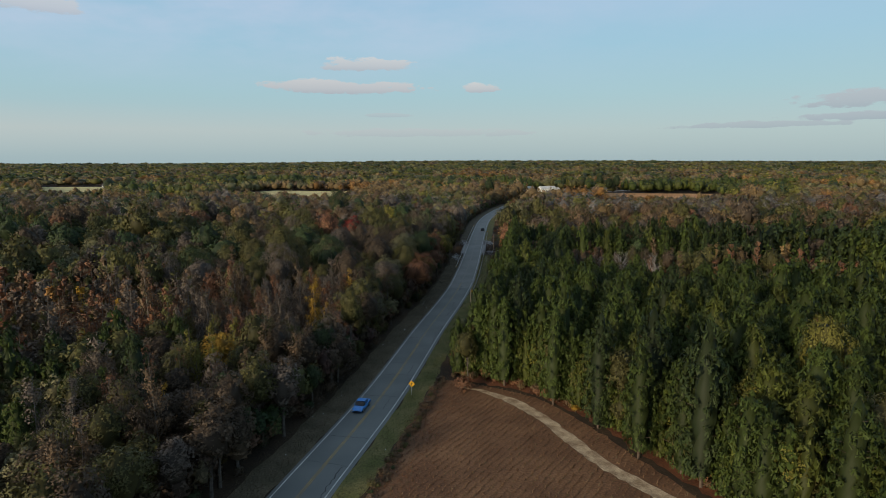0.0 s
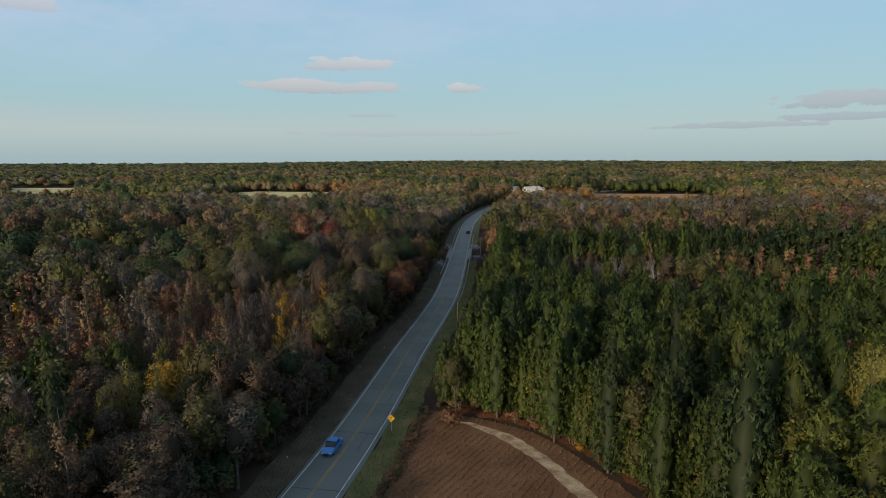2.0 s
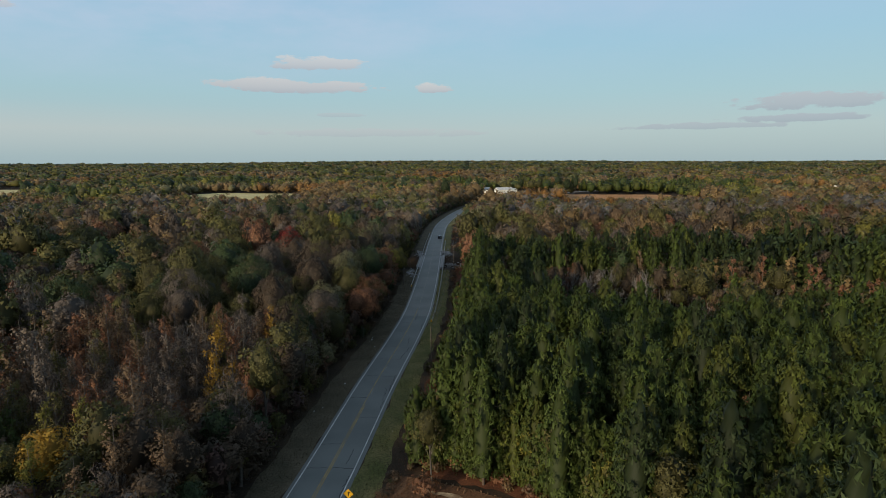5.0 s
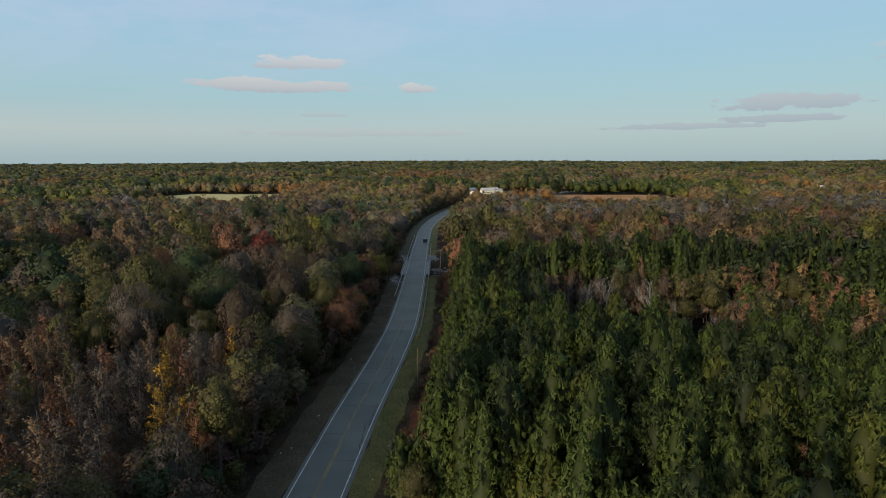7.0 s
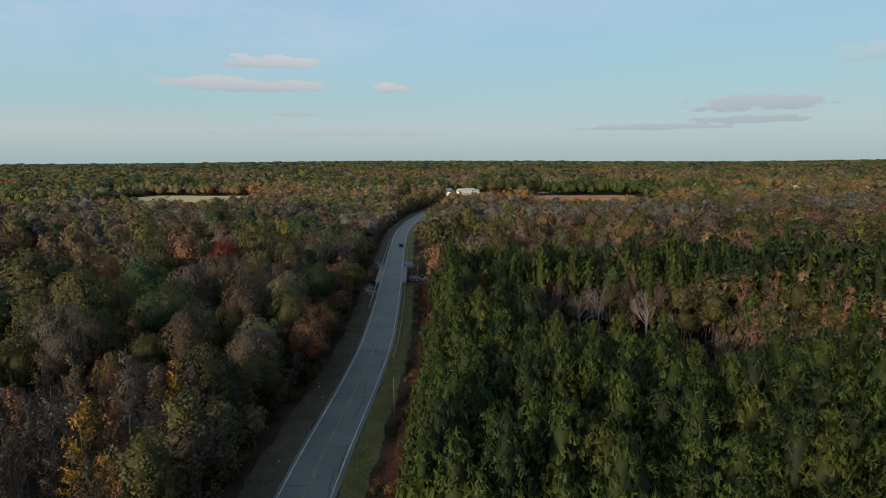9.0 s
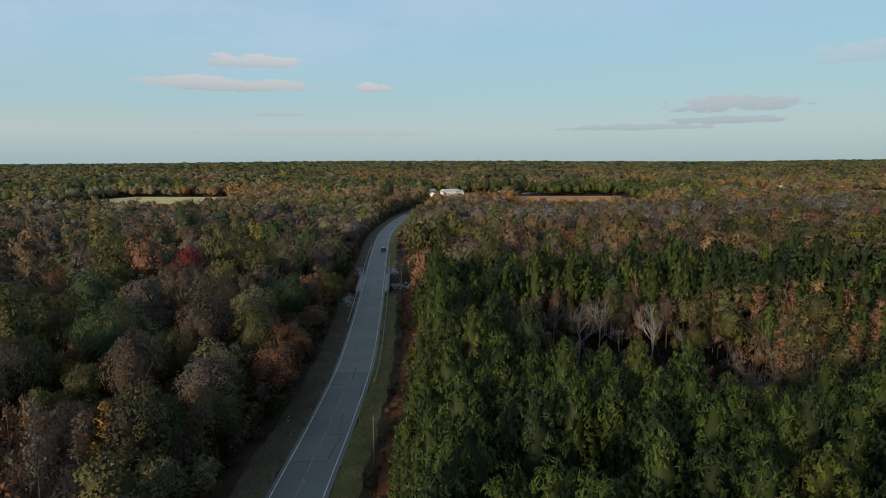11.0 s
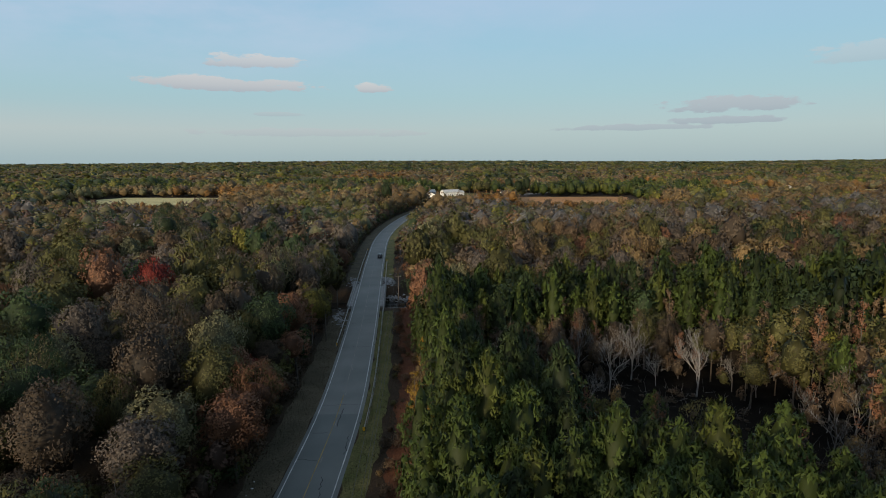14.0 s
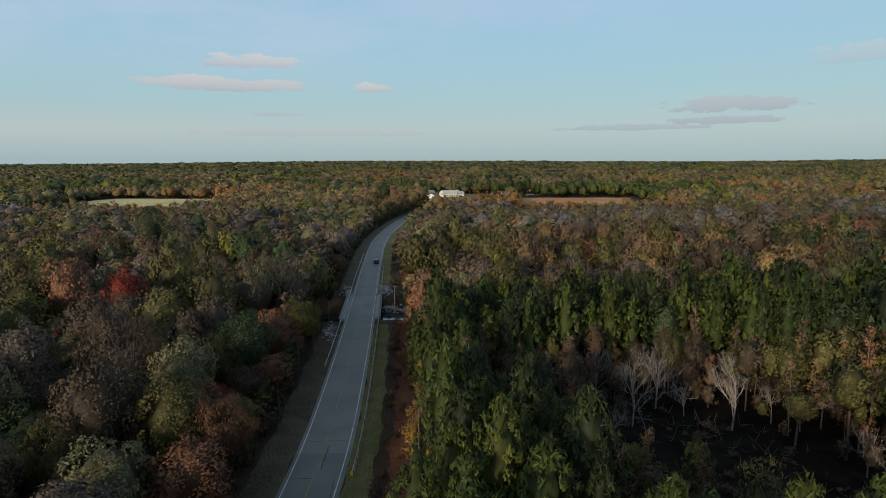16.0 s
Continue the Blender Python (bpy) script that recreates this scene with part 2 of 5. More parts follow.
def smooth_line(pts, step=1.5):
    P = [Vector((*p, 0)) for p in pts]
    P = [2 * P[0] - P[1]] + P + [2 * P[-1] - P[-2]]
    out = []
    for a, b, c, d in zip(P, P[1:], P[2:], P[3:]):
        n = max(2, int((c - b).length / step))
        # centripetal-style tangents, scaled to the span
        h = (c - b).length
        m1 = ((c - b) / h + (b - a) / max((b - a).length, 1e-6)) * h / 2
        m2 = ((d - c) / max((d - c).length, 1e-6) + (c - b) / h) * h / 2
        for i in range(n):
            t = i / n
            out.append((2 * t**3 - 3 * t**2 + 1) * b + (t**3 - 2 * t**2 + t) * m1 + (3 * t**2 - 2 * t**3) * c + (t**3 - t**2) * m2)
    out.append(P[-2])
    return np.array([(p.x, p.y) for p in out])


ROAD = smooth_line(LINE)
TAN = np.gradient(ROAD, axis=0)
TAN /= np.linalg.norm(TAN, axis=1)[:, None]
NRM = np.stack([TAN[:, 1], -TAN[:, 0]], 1)          # to the right of travel
ALONG = np.concatenate([[0], np.cumsum(np.linalg.norm(np.diff(ROAD, axis=0), axis=1))])


def offset(x, y):
    """Metres to the right of the road's middle line, for arrays."""
    x, y = np.atleast_1d(x).astype(float), np.atleast_1d(y).astype(float)
    i = np.clip(np.searchsorted(ROAD[:, 1], y), 0, len(ROAD) - 1)
    return (x - ROAD[i, 0]) * NRM[i, 0] + (y - ROAD[i, 1]) * NRM[i, 1]


def on_road(y, off):
    i = int(np.clip(np.searchsorted(ROAD[:, 1], y), 0, len(ROAD) - 1))
    return ROAD[i, 0] + NRM[i, 0] * off, ROAD[i, 1] + NRM[i, 1] * off, math.degrees(math.atan2(-TAN[i, 0], TAN[i, 1]))


CREEK_Y, CREEK_DEPTH = 270.5, 4.6


def land(x, y):
    """Height of the ground, for arrays."""
    x, y = np.asarray(x, float), np.asarray(y, float)
    s = np.abs((x - 14.3) * 0.104 + (y - CREEK_Y) * 0.995 + 3.0 * np.sin(x / 23.0) * np.clip(np.abs(x - 14) / 20 - 0.6, 0, 1))
    z = -CREEK_DEPTH * np.clip((15 - s) / 9, 0, 1) ** 1.5
    far = np.clip((y - 900) / 3000, 0, 1)
    z = z + far * (13 + 4 * np.sin(x / 710 + 1) + 3 * np.sin(y / 530 + x / 900))
    return z


def mesh_from(name, V, F, mat, tint=None, smooth=False, normals=None):
    me = bpy.data.meshes.new(name)
    V = np.asarray(V, np.float32)
    F = np.asarray(F, np.int32)
    k = F.shape[1]
    me.vertices.add(len(V))
    me.vertices.foreach_set("co", V.ravel())
    me.loops.add(F.size)
    me.loops.foreach_set("vertex_index", F.ravel())
    me.polygons.add(len(F))
    me.polygons.foreach_set("loop_start", np.arange(0, F.size, k, dtype=np.int32))
    if tint is not None:
        a = me.attributes.new("tint", 'FLOAT_COLOR', 'POINT')
        c = np.ones((len(V), 4), np.float32)
        c[:, :3] = tint
        a.data.foreach_set("color", c.ravel())
    me.update(calc_edges=True)
    me.shade_smooth() if smooth or normals is not None else me.shade_flat()
    if normals is not None:
        a = me.attributes.new("custom_normal", 'FLOAT_VECTOR', 'POINT')
        a.data.foreach_set("vector", np.ascontiguousarray(normals, np.float32).ravel())
        me.update()
    if mat:
        me.materials.append(mat)
    return me


def part(name, bm, material, parent, label=""):
    me = bpy.data.meshes.new(name)
    bm.to_mesh(me)
    bm.free()
    me.materials.append(material)
    ob = new(name, me)
    ob.parent = parent
    return tagged(ob, label)


def grid_faces(nx, ny):
    i = np.arange(nx * ny).reshape(ny, nx)
    return np.stack([i[:-1, :-1], i[:-1, 1:], i[1:, 1:], i[1:, :-1]], -1).reshape(-1, 4)


def strip(name, y0, y1, offs, zs, mat, follow=True, wobble=0.0, lift=0.0):
    """A ribbon along the road with the given cross section."""
    sel = (ROAD[:, 1] >= y0) & (ROAD[:, 1] <= y1)
    C, Nn, A = ROAD[sel], NRM[sel], ALONG[sel]
    V = []
    for j, (o, z) in enumerate(zip(offs, zs)):
        oo = np.full(len(C), float(o))
        if wobble and j in (0, len(offs) - 1):
            oo += wobble * (np.sin(A * 0.9 + j) * 0.5 + np.sin(A * 0.37 + 2 * j) * 0.7 + np.sin(A * 2.3) * 0.25)
        X = C + Nn * oo[:, None]
        zz = (land(X[:, 0], X[:, 1]) if follow else 0) + z + lift
        V.append(np.column_stack([X, np.broadcast_to(zz, len(C))]))
    V = np.stack(V, 1).reshape(-1, 3)
    return new(name, mesh_from(name, V, grid_faces(len(offs), len(C)), mat, smooth=True))


def box_bm(sx, sy, sz, at=(0, 0, 0), bev=0.0, bm=None):
    own = bmesh.new()
    bmesh.ops.create_cube(own, size=1)
    bmesh.ops.scale(own, vec=(sx, sy, sz), verts=own.verts)
    if bev:
        bmesh.ops.bevel(own, geom=own.edges[:], offset=bev, segments=2, affect='EDGES')
    bmesh.ops.translate(own, vec=at, verts=own.verts)
    if bm is None:
        return own
    me = bpy.data.meshes.new("tmp")
    own.to_mesh(me)
    own.free()
    bm.from_mesh(me)
    bpy.data.meshes.remove(me)
    return bm


def tube_bm(p0, p1, r0, r1, n=8):
    bm = bmesh.new()
    p0, p1 = Vector(p0), Vector(p1)
    bmesh.ops.create_cone(bm, cap_ends=True, segments=n, radius1=r0, radius2=r1, depth=(p1 - p0).length)
    bmesh.ops.transform(bm, matrix=Matrix.Translation((p0 + p1) / 2) @ (p1 - p0).to_track_quat('Z', 'Y').to_matrix().to_4x4(), verts=bm.verts)
    return bm


# ---- ground, road, verges, field ----
gx = np.concatenate([[-4800, -3000, -1800, -1000, -600, -350, -220], np.arange(-150, 190, 3.0), [220, 300, 450, 700, 1100, 1900, 3000, 4800]])
gy = np.concatenate([[-600, -300, -120, 0], np.arange(30, 420, 2.6), [440, 480, 540, 620, 720, 850], np.arange(1000, 4800, 200)])
GX, GY = np.meshgrid(gx, gy)
ground = new("ground", mesh_from("ground", np.column_stack([GX.ravel(), GY.ravel(), land(GX, GY).ravel()]), grid_faces(len(gx), len(gy)), M_LITTER, smooth=True))
tagged(ground, "leaf-littered brown forest ground", "ground", kind="structure")

SPLIT_Y = 187.0
PROFILE = ([-3.95, -3.7, -1.8, 0, 1.8, 3.7, 3.95], [-0.02, 0.10, 0.14, 0.17, 0.14, 0.10, -0.02])
tagged(strip("road", -90, SPLIT_Y, *PROFILE, M_ROAD, follow=False), "worn grey asphalt two-lane road", "road", kind="structure")
tagged(strip("road", SPLIT_Y - 1.6, 800, *PROFILE, M_ROAD2, follow=False), "paler grey asphalt two-lane road", "road", kind="structure")


def line(name, y0, y1, off, w, mat, label, dash=None):
    zc = 0.17 - 0.07 * (abs(off) / 3.7) ** 1.2 + 0.008
    if dash:
        y = y0
        while y < y1:
            ob = strip(name, y, y + dash[0], [off - w / 2, off + w / 2], [zc, zc], mat, follow=False)
            tagged(ob, label, "road marking", kind="structure")
            y += dash[0] + dash[1]
    else:
        tagged(strip(name, y0, y1, [off - w / 2, off + w / 2], [zc, zc], mat, follow=False, wobble=0.012), label, "road marking", kind="structure")


for o in (-3.3, 3.3):
    line("edge_line", -90, 800, o, 0.16, M_WHITE, "worn white painted edge line")
line("centre_line", -90, 195, -0.14, 0.11, M_YELLOW, "worn yellow painted centre line")
line("centre_line", -90, 130, 0.14, 0.11, M_YELLOW, "worn yellow painted centre line")
line("centre_line", 133, 260, 0.16, 0.11, M_PALE, "faded dashed centre line", dash=(3.2, 9.0))
line("centre_line", 195, 800, -0.12, 0.11, M_PALE, "faded pale centre line")


def crack(y, o0, o1, drift, seed, w=0.07):
    """A jagged sealed crack from one offset to another."""
    r = random.Random(seed)
    n = max(4, int(abs(o1 - o0) / 0.35 + abs(drift) / 0.5))
    V, F = [], []
    for i in range(n + 1):
        t = i / n
        o = o0 + (o1 - o0) * t + r.uniform(-.1, .1)
        yy = y + drift * t + r.uniform(-.16, .16)
        px, py, _ = on_road(yy, o)
        py += yy - ROAD[int(np.clip(np.searchsorted(ROAD[:, 1], yy), 0, len(ROAD) - 1)), 1]
        z = 0.176 - 0.07 * (abs(o) / 3.7) ** 1.1
        ww = w * r.uniform(0.5, 1.5)
        d = Vector((NRM[0][0], 0)) if abs(drift) > abs(o1 - o0) else Vector((0, 1))
        V += [(px - d.x * ww / 2, py - d.y * ww / 2, z), (px + d.x * ww / 2, py + d.y * ww / 2, z)]
        if i:
            F.append((2 * i - 2, 2 * i - 1, 2 * i + 1, 2 * i))
    ob = new("crack", mesh_from("crack", V, F, M_SEAL))
    tagged(ob, "dark sealed crack across the asphalt", "crack", kind="structure")


rc = random.Random(5)
yy = 58.0
k = 0
while yy < 186:
    full = rc.random() < 0.45
    side = rc.choice((-1, 1))
    crack(yy, -3.5 if full else 0.1 * side, 3.5 if full else 3.4 * side, rc.uniform(-.6, .6), k, rc.uniform(.07, .14))
    if rc.random() < 0.75:
        o = rc.choice((0.35, 2.6, 2.9, 1.7))
        crack(yy + rc.uniform(0, 4), o, o + rc.uniform(-.7, .7), rc.uniform(4, 9), k + 500, rc.uniform(.09, .15))
    yy += rc.uniform(6, 12)
    k += 1
for y in (190, 203, 221, 240):
    crack(y, -3.3, rc.choice((0, 3.3)), rc.uniform(-.4, .4), y, .06)

vo = np.linspace(3.9, 7.6, 5)
tagged(strip("verge_right", -60, 252, vo, [0.0, .05, .05, .05, .03], M_GRASS_R, wobble=.35), "short green-brown mown grass verge", "verge", kind="structure")
tagged(strip("verge_right", 292, 620, vo, [0.0, .05, .05, .05, .03], M_GRASS_R, wobble=.35), "short green-brown mown grass verge", "verge", kind="structure")
vl = np.linspace(-8.6, -3.9, 5)
tagged(strip("verge_left", -60, 252, vl, [.03, .05, .05, .05, 0.0], M_GRASS_L, wobble=.3), "dry brown grass verge", "verge", kind="structure")
tagged(strip("verge_left", 292, 620, vl, [.03, .05, .05, .05, 0.0], M_GRASS_L, wobble=.3), "dry brown grass verge", "verge", kind="structure")
tagged(strip("rusty_strip", 118, 256, np.linspace(9.4, 13.2, 4), [.03, .05, .05, .03], M_RUST, wobble=.6), "rust-red fallen leaves and dead weeds", "brush ground", kind="structure")


def sheet(name, outline, mat, z, label, cat, step=1.5, fray=0.25, seed=1):
    """A flat patch of ground with a slightly ragged outline."""
    r = random.Random(seed)
    bm = bmesh.new()
    P = []
    for a, b in zip(outline, outline[1:] + outline[:1]):
        n = max(1, int(math.dist(a, b) / step))
        for i in range(n):
            t = i / n
            P.append((a[0] + (b[0] - a[0]) * t + r.uniform(-fray, fray), a[1] + (b[1] - a[1]) * t + r.uniform(-fray, fray)))
    bm.faces.new([bm.verts.new((x, y, z)) for x, y in P])
    bmesh.ops.triangulate(bm, faces=bm.faces[:])
    me = bpy.data.meshes.new(name)
    bm.to_mesh(me)
    bm.free()
    me.materials.append(mat)
    return tagged(new(name, me), label, cat, kind="structure")


FIELD = [(-23.5, 10), (-15.5, 45), (-9.6, 67), (-6.6, 84), (-3.0, 100), (-0.2, 106.5), (4.0, 105.2), (11, 101.5), (17, 97), (23, 86), (27, 76), (31, 67), (42, 45), (56, 10)]
sheet("field", FIELD, M_FIELD, 0.03, "harvested red-brown field with stubble rows", "field", fray=.3)
TRACK = smooth_line([(3, 102.6), (6.5, 101), (11.2, 97), (15.6, 90), (18.8, 82), (22.3, 74), (27.2, 66.8), (35, 55), (48, 36)], 0.8)
tt = np.gradient(TRACK, axis=0)
tt /= np.linalg.norm(tt, axis=1)[:, None]
tn = np.stack([tt[:, 1], -tt[:, 0]], 1)
rw = np.random.RandomState(3)
wid = 0.2 + 0.9 * np.clip(np.arange(len(TRACK)) / 12.0, 0, 1)
V = []
for sgn in (-1, -.35, .35, 1):
    e = rw.uniform(-.22, .22, len(TRACK)) * (abs(sgn) == 1)
    X = TRACK + tn * (sgn * (wid + e))[:, None]
    V.append(np.column_stack([X, np.full(len(X), 0.055 - 0.02 * (abs(sgn) < 1))]))
tagged(new("dirt_track", mesh_from("dirt_track", np.stack(V, 1).reshape(-1, 3), grid_faces(4, len(TRACK)), M_SAND, smooth=True)),
       "pale sandy wheel track along the field edge", "track", kind="structure")
sheet("rim_litter", [(4, 105.9), (11, 102.6), (17.5, 98.2), (24, 87), (28, 77), (32, 68), (43, 46), (48, 48), (37, 70), (32.5, 80), (28, 91), (21, 101), (12, 107.5), (4, 109)], M_RUST, 0.06, "rust-brown fallen leaves below the pines", "leaf litter", 1.2, .5)
sheet("meadow", [(-226, 800), (-116, 770), (-100, 655), (-184, 672), (-250, 742)], M_HAY, 0.3, "pale sunlit hay meadow", "meadow", 12, 2)
sheet("clay_field", [(190, 716), (312, 690), (272, 590), (176, 622)], M_CLAY, 0.3, "bare orange clay field", "field", 12, 2)
sheet("meadow", [(420, 690), (640, 640), (700, 760), (480, 830)], M_HAY, 0.3, "pale grazed meadow", "meadow", 12, 2)
sheet("meadow", [(-640, 950), (-480, 945), (-430, 770), (-520, 770)], M_HAY, 0.3, "pale grazed meadow", "meadow", 12, 2)
sheet("yard", [(60, 640), (120, 800), (190, 790), (150, 640), (96, 610)], M_GRASS_R, 0.25, "mown yard round the houses", "yard", 12, 2)
OPEN = [[(-232, 805), (-112, 775), (-94, 640), (-184, 655), (-258, 742)], [(185, 722), (318, 696), (280, 570), (170, 600)],
        [(420, 690), (640, 640), (700, 760), (480, 830)], [(-645, 955), (-475, 950), (-425, 760), (-525, 760)], [(70, 680), (120, 800), (190, 790), (170, 680)], FIELD]

# creek and swamp
bm = bmesh.new()
bmesh.ops.create_circle(bm, cap_ends=True, segments=48, radius=0.5)
for v in bm.verts:
    v.co = (14 + v.co.x * 90, CREEK_Y + v.co.y * 22, -3.7)
me = bpy.data.meshes.new("creek_water")
bm.to_mesh(me)
bm.free()
me.materials.append(M_WATER)
tagged(new("creek_water", me), "still dark creek water under the bridge", "water", kind="structure")
# matt near-black sheet over the swamp, just above the ground
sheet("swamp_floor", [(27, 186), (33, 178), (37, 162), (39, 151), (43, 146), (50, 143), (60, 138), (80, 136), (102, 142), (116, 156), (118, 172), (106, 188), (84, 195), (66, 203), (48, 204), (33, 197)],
      M_SWAMP, 0.04, "black swamp floor among bare trees", "swamp", 2.5, .8)

# ---- trees ----
def lump(level):
    """Corners and faces of a rounded lump, once and for all."""
    bm = bmesh.new()
    bmesh.ops.create_icosphere(bm, subdivisions=level, radius=1)
    out = np.array([v.co[:] for v in bm.verts]), np.array([[v.index for v in f.verts] for f in bm.faces])
    bm.free()
    return out


LUMP = {1: lump(1), 2: lump(2)}
HEART_SHADE = 0.5      # crown hearts take this much of the leaf tint: inner shade painted in


def unit(rs, n, up=0.0):
    d = rs.normal(size=(n, 3))
    d[:, 2] += up
    return d / np.linalg.norm(d, axis=1)[:, None]


def normed(a):
    return a / (np.linalg.norm(a, axis=-1, keepdims=True) + 1e-9)


class Shape:
    """Triangles gathered in lists, each corner with the normal of the leaf mass it belongs to."""

    def __init__(self):
        self.V, self.F, self.N, self.K, self.n = [], [], [], [], 0

    def add(self, V, F, N=None, leaf=1.0):
        V = np.asarray(V, float).reshape(-1, 3)
        self.V.append(V)
        self.F.append(np.asarray(F, int).reshape(-1, 3) + self.n)
        self.N.append(np.zeros_like(V) if N is None else N)
        self.K.append(np.full(len(V), leaf))
        self.n += len(V)

    def limb(self, p0, p1, r0, r1, sides=4):
        p0, p1 = np.asarray(p0, float), np.asarray(p1, float)
        d = normed(p1 - p0)
        u = normed(np.cross(d, (0.31, 0.87, 0.38)))
        w = np.cross(d, u)
        a = np.arange(sides) * 2 * np.pi / sides
        ring = np.cos(a)[:, None] * u + np.sin(a)[:, None] * w
        i = np.arange(sides)
        j = (i + 1) % sides
        self.add(np.concatenate([p0 + ring * r0, p1 + ring * r1]), np.concatenate([np.stack([i, j, j + sides], 1), np.stack([i, j + sides, i + sides], 1)]))

    def blades(self, P, U, D, W, L, N):
        """A triangle at each point P, W wide along U and L long along D, turned to the side that N faces."""
        flip = np.einsum('ij,ij->i', np.cross(U, D), N) < 0
        U = np.where(flip[:, None], -U, U)
        V = np.stack([P - U * W / 2, P + U * W / 2, P + D * L], 1).reshape(-1, 3)
        self.add(V, np.arange(len(V)).reshape(-1, 3), np.repeat(N, 3, 0))

    def leaves(self, P, Nm, length, width, rs, loose=0.5, lift=0.0, mass=None):
        """One leaf triangle at each point P, facing about along Nm."""
        n = len(P)
        Nm = normed(Nm)
        mass = Nm if mass is None else mass
        face = normed(Nm + rs.normal(size=(n, 3)) * loose)
        D = normed(np.cross(face, rs.normal(size=(n, 3))))
        U = np.cross(face, D)
        L = length * rs.uniform(.7, 1.3, (n, 1))
        W = width * rs.uniform(.7, 1.3, (n, 1))
        D = D + np.array([0, 0, lift])
        self.blades(P - D * L * .4, U, D, W, L, normed(mass + rs.normal(size=(n, 3)) * .24))

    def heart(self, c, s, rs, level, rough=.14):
        """The dense twigs and leaves inside a crown, one knobbly lump with painted shade."""
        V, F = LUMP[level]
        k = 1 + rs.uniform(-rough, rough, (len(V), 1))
        self.add(np.asarray(c) + V * k * s, F, normed(V / np.asarray(s) + rs.normal(size=V.shape) * .05), HEART_SHADE)

    def arrays(self):
        if not self.V:
            return np.zeros((0, 3)), np.zeros((0, 3), int), np.zeros((0, 3)), np.zeros(0)
        return np.concatenate(self.V), np.concatenate(self.F), np.concatenate(self.N), np.concatenate(self.K)


def pine(seed, fine, low=False):
    """Plantation pine: straight stem, a bullet-shaped crown of upturned needle tufts."""
    rs = np.random.RandomState(seed)
    h = rs.uniform(15.0, 18.5)
    R = rs.uniform(2.35, 3.05)
    zb = h * (rs.uniform(.04, .10) if low else rs.uniform(.2, .32))
    T, C = Shape(), Shape()
    bend = rs.uniform(-.3, .3, 2)

    def stem(z):
        z = np.asarray(z, float)
        return np.stack([bend[0] * np.sin(z / h * 3), bend[1] * np.sin(z / h * 2.6), z], -1)

    def width(t):
        return R * (1 - t ** 2.6) ** .62 * (.66 + .34 * np.minimum(1, t * 3.2)) + .1

    zs = np.linspace(-0.3, h - .3, (5, 3, 2)[fine])
    for a, b in zip(zs, zs[1:]):
        T.limb(stem(a), stem(b), .17 * (1 - a / h) + .03, .17 * (1 - b / h) + .03, 6 if fine == 0 else 3)
    # limbs come in whorls: some long, some short, so that the outline is uneven
    n = (120, 78, 46)[fine]
    t = np.sort(1 - rs.uniform(0, 1, n) ** .9)
    a = np.arange(n) * 2.4 + rs.uniform(-.5, .5, n)
    bulge = 1 + .22 * np.sin(a * 2 + rs.uniform(0, 6)) * np.sin(t * 9 + rs.uniform(0, 6))
    r = width(t) * rs.uniform(.7, 1.06, n) * bulge
    out = np.stack([np.cos(a), np.sin(a), np.zeros(n)], 1)
    base = stem(zb + t * (h - zb) * .97)
    tip = base + out * r[:, None] + np.array([0, 0, 1.0]) * (r * rs.uniform(.05, .3, n))[:, None]
    tip[-1] = stem(h)
    if fine == 0:
        for i in range(0, n, 4):
            T.limb(base[i] - (0, 0, .3), tip[i], .035, .012, 3)
    k, ln, wd = ((21, .42, .22), (10, .68, .42), (6, 1.0, .74))[fine]
    s = np.repeat(rs.uniform(.42, .72, n) * (1 - .3 * t), k)[:, None]
    o = np.repeat(normed(out * (.95 - .55 * t)[:, None] + np.array([0, 0, .35]) + .5 * t[:, None] * np.array([0, 0, 1])), k, 0)
    d = normed(unit(rs, n * k, .35) + o * .5)
    P = np.repeat(tip, k, 0) + d * s * np.array([1, 1, 1.25]) * rs.uniform(.6, 1.1, (n * k, 1))
    C.leaves(P, d, ln, wd, rs, .4, .7, mass=normed(d * .7 + o * .8 + np.array([0, 0, .2])))
    # dense middle, its tint darkened to stand in for shade
    m = (9, 7, 6)[fine]
    ts = np.linspace(0, .93, (6, 5, 4)[fine])
    rings = []
    for tt in ts:
        al = np.arange(m) * 6.283 / m + tt * 5
        rr = width(np.full(m, tt)) * .58 * rs.uniform(.8, 1.1, m)
        rings.append(stem(zb + tt * (h - zb)) + np.stack([np.cos(al) * rr, np.sin(al) * rr, np.zeros(m)], 1))
    Vh = np.concatenate(rings + [stem(h)[None]])
    Fh = [(i * m + j, i * m + (j + 1) % m, (i + 1) * m + (j + 1) % m) for i in range(len(ts) - 1) for j in range(m)]
    Fh += [(i * m + j, (i + 1) * m + (j + 1) % m, (i + 1) * m + j) for i in range(len(ts) - 1) for j in range(m)]
    Fh += [((len(ts) - 1) * m + j, (len(ts) - 1) * m + (j + 1) % m, len(ts) * m) for j in range(m)]
    C.add(Vh, Fh, normed(Vh - stem(Vh[:, 2]) + np.array([0, 0, .5])), HEART_SHADE)
    return T, C


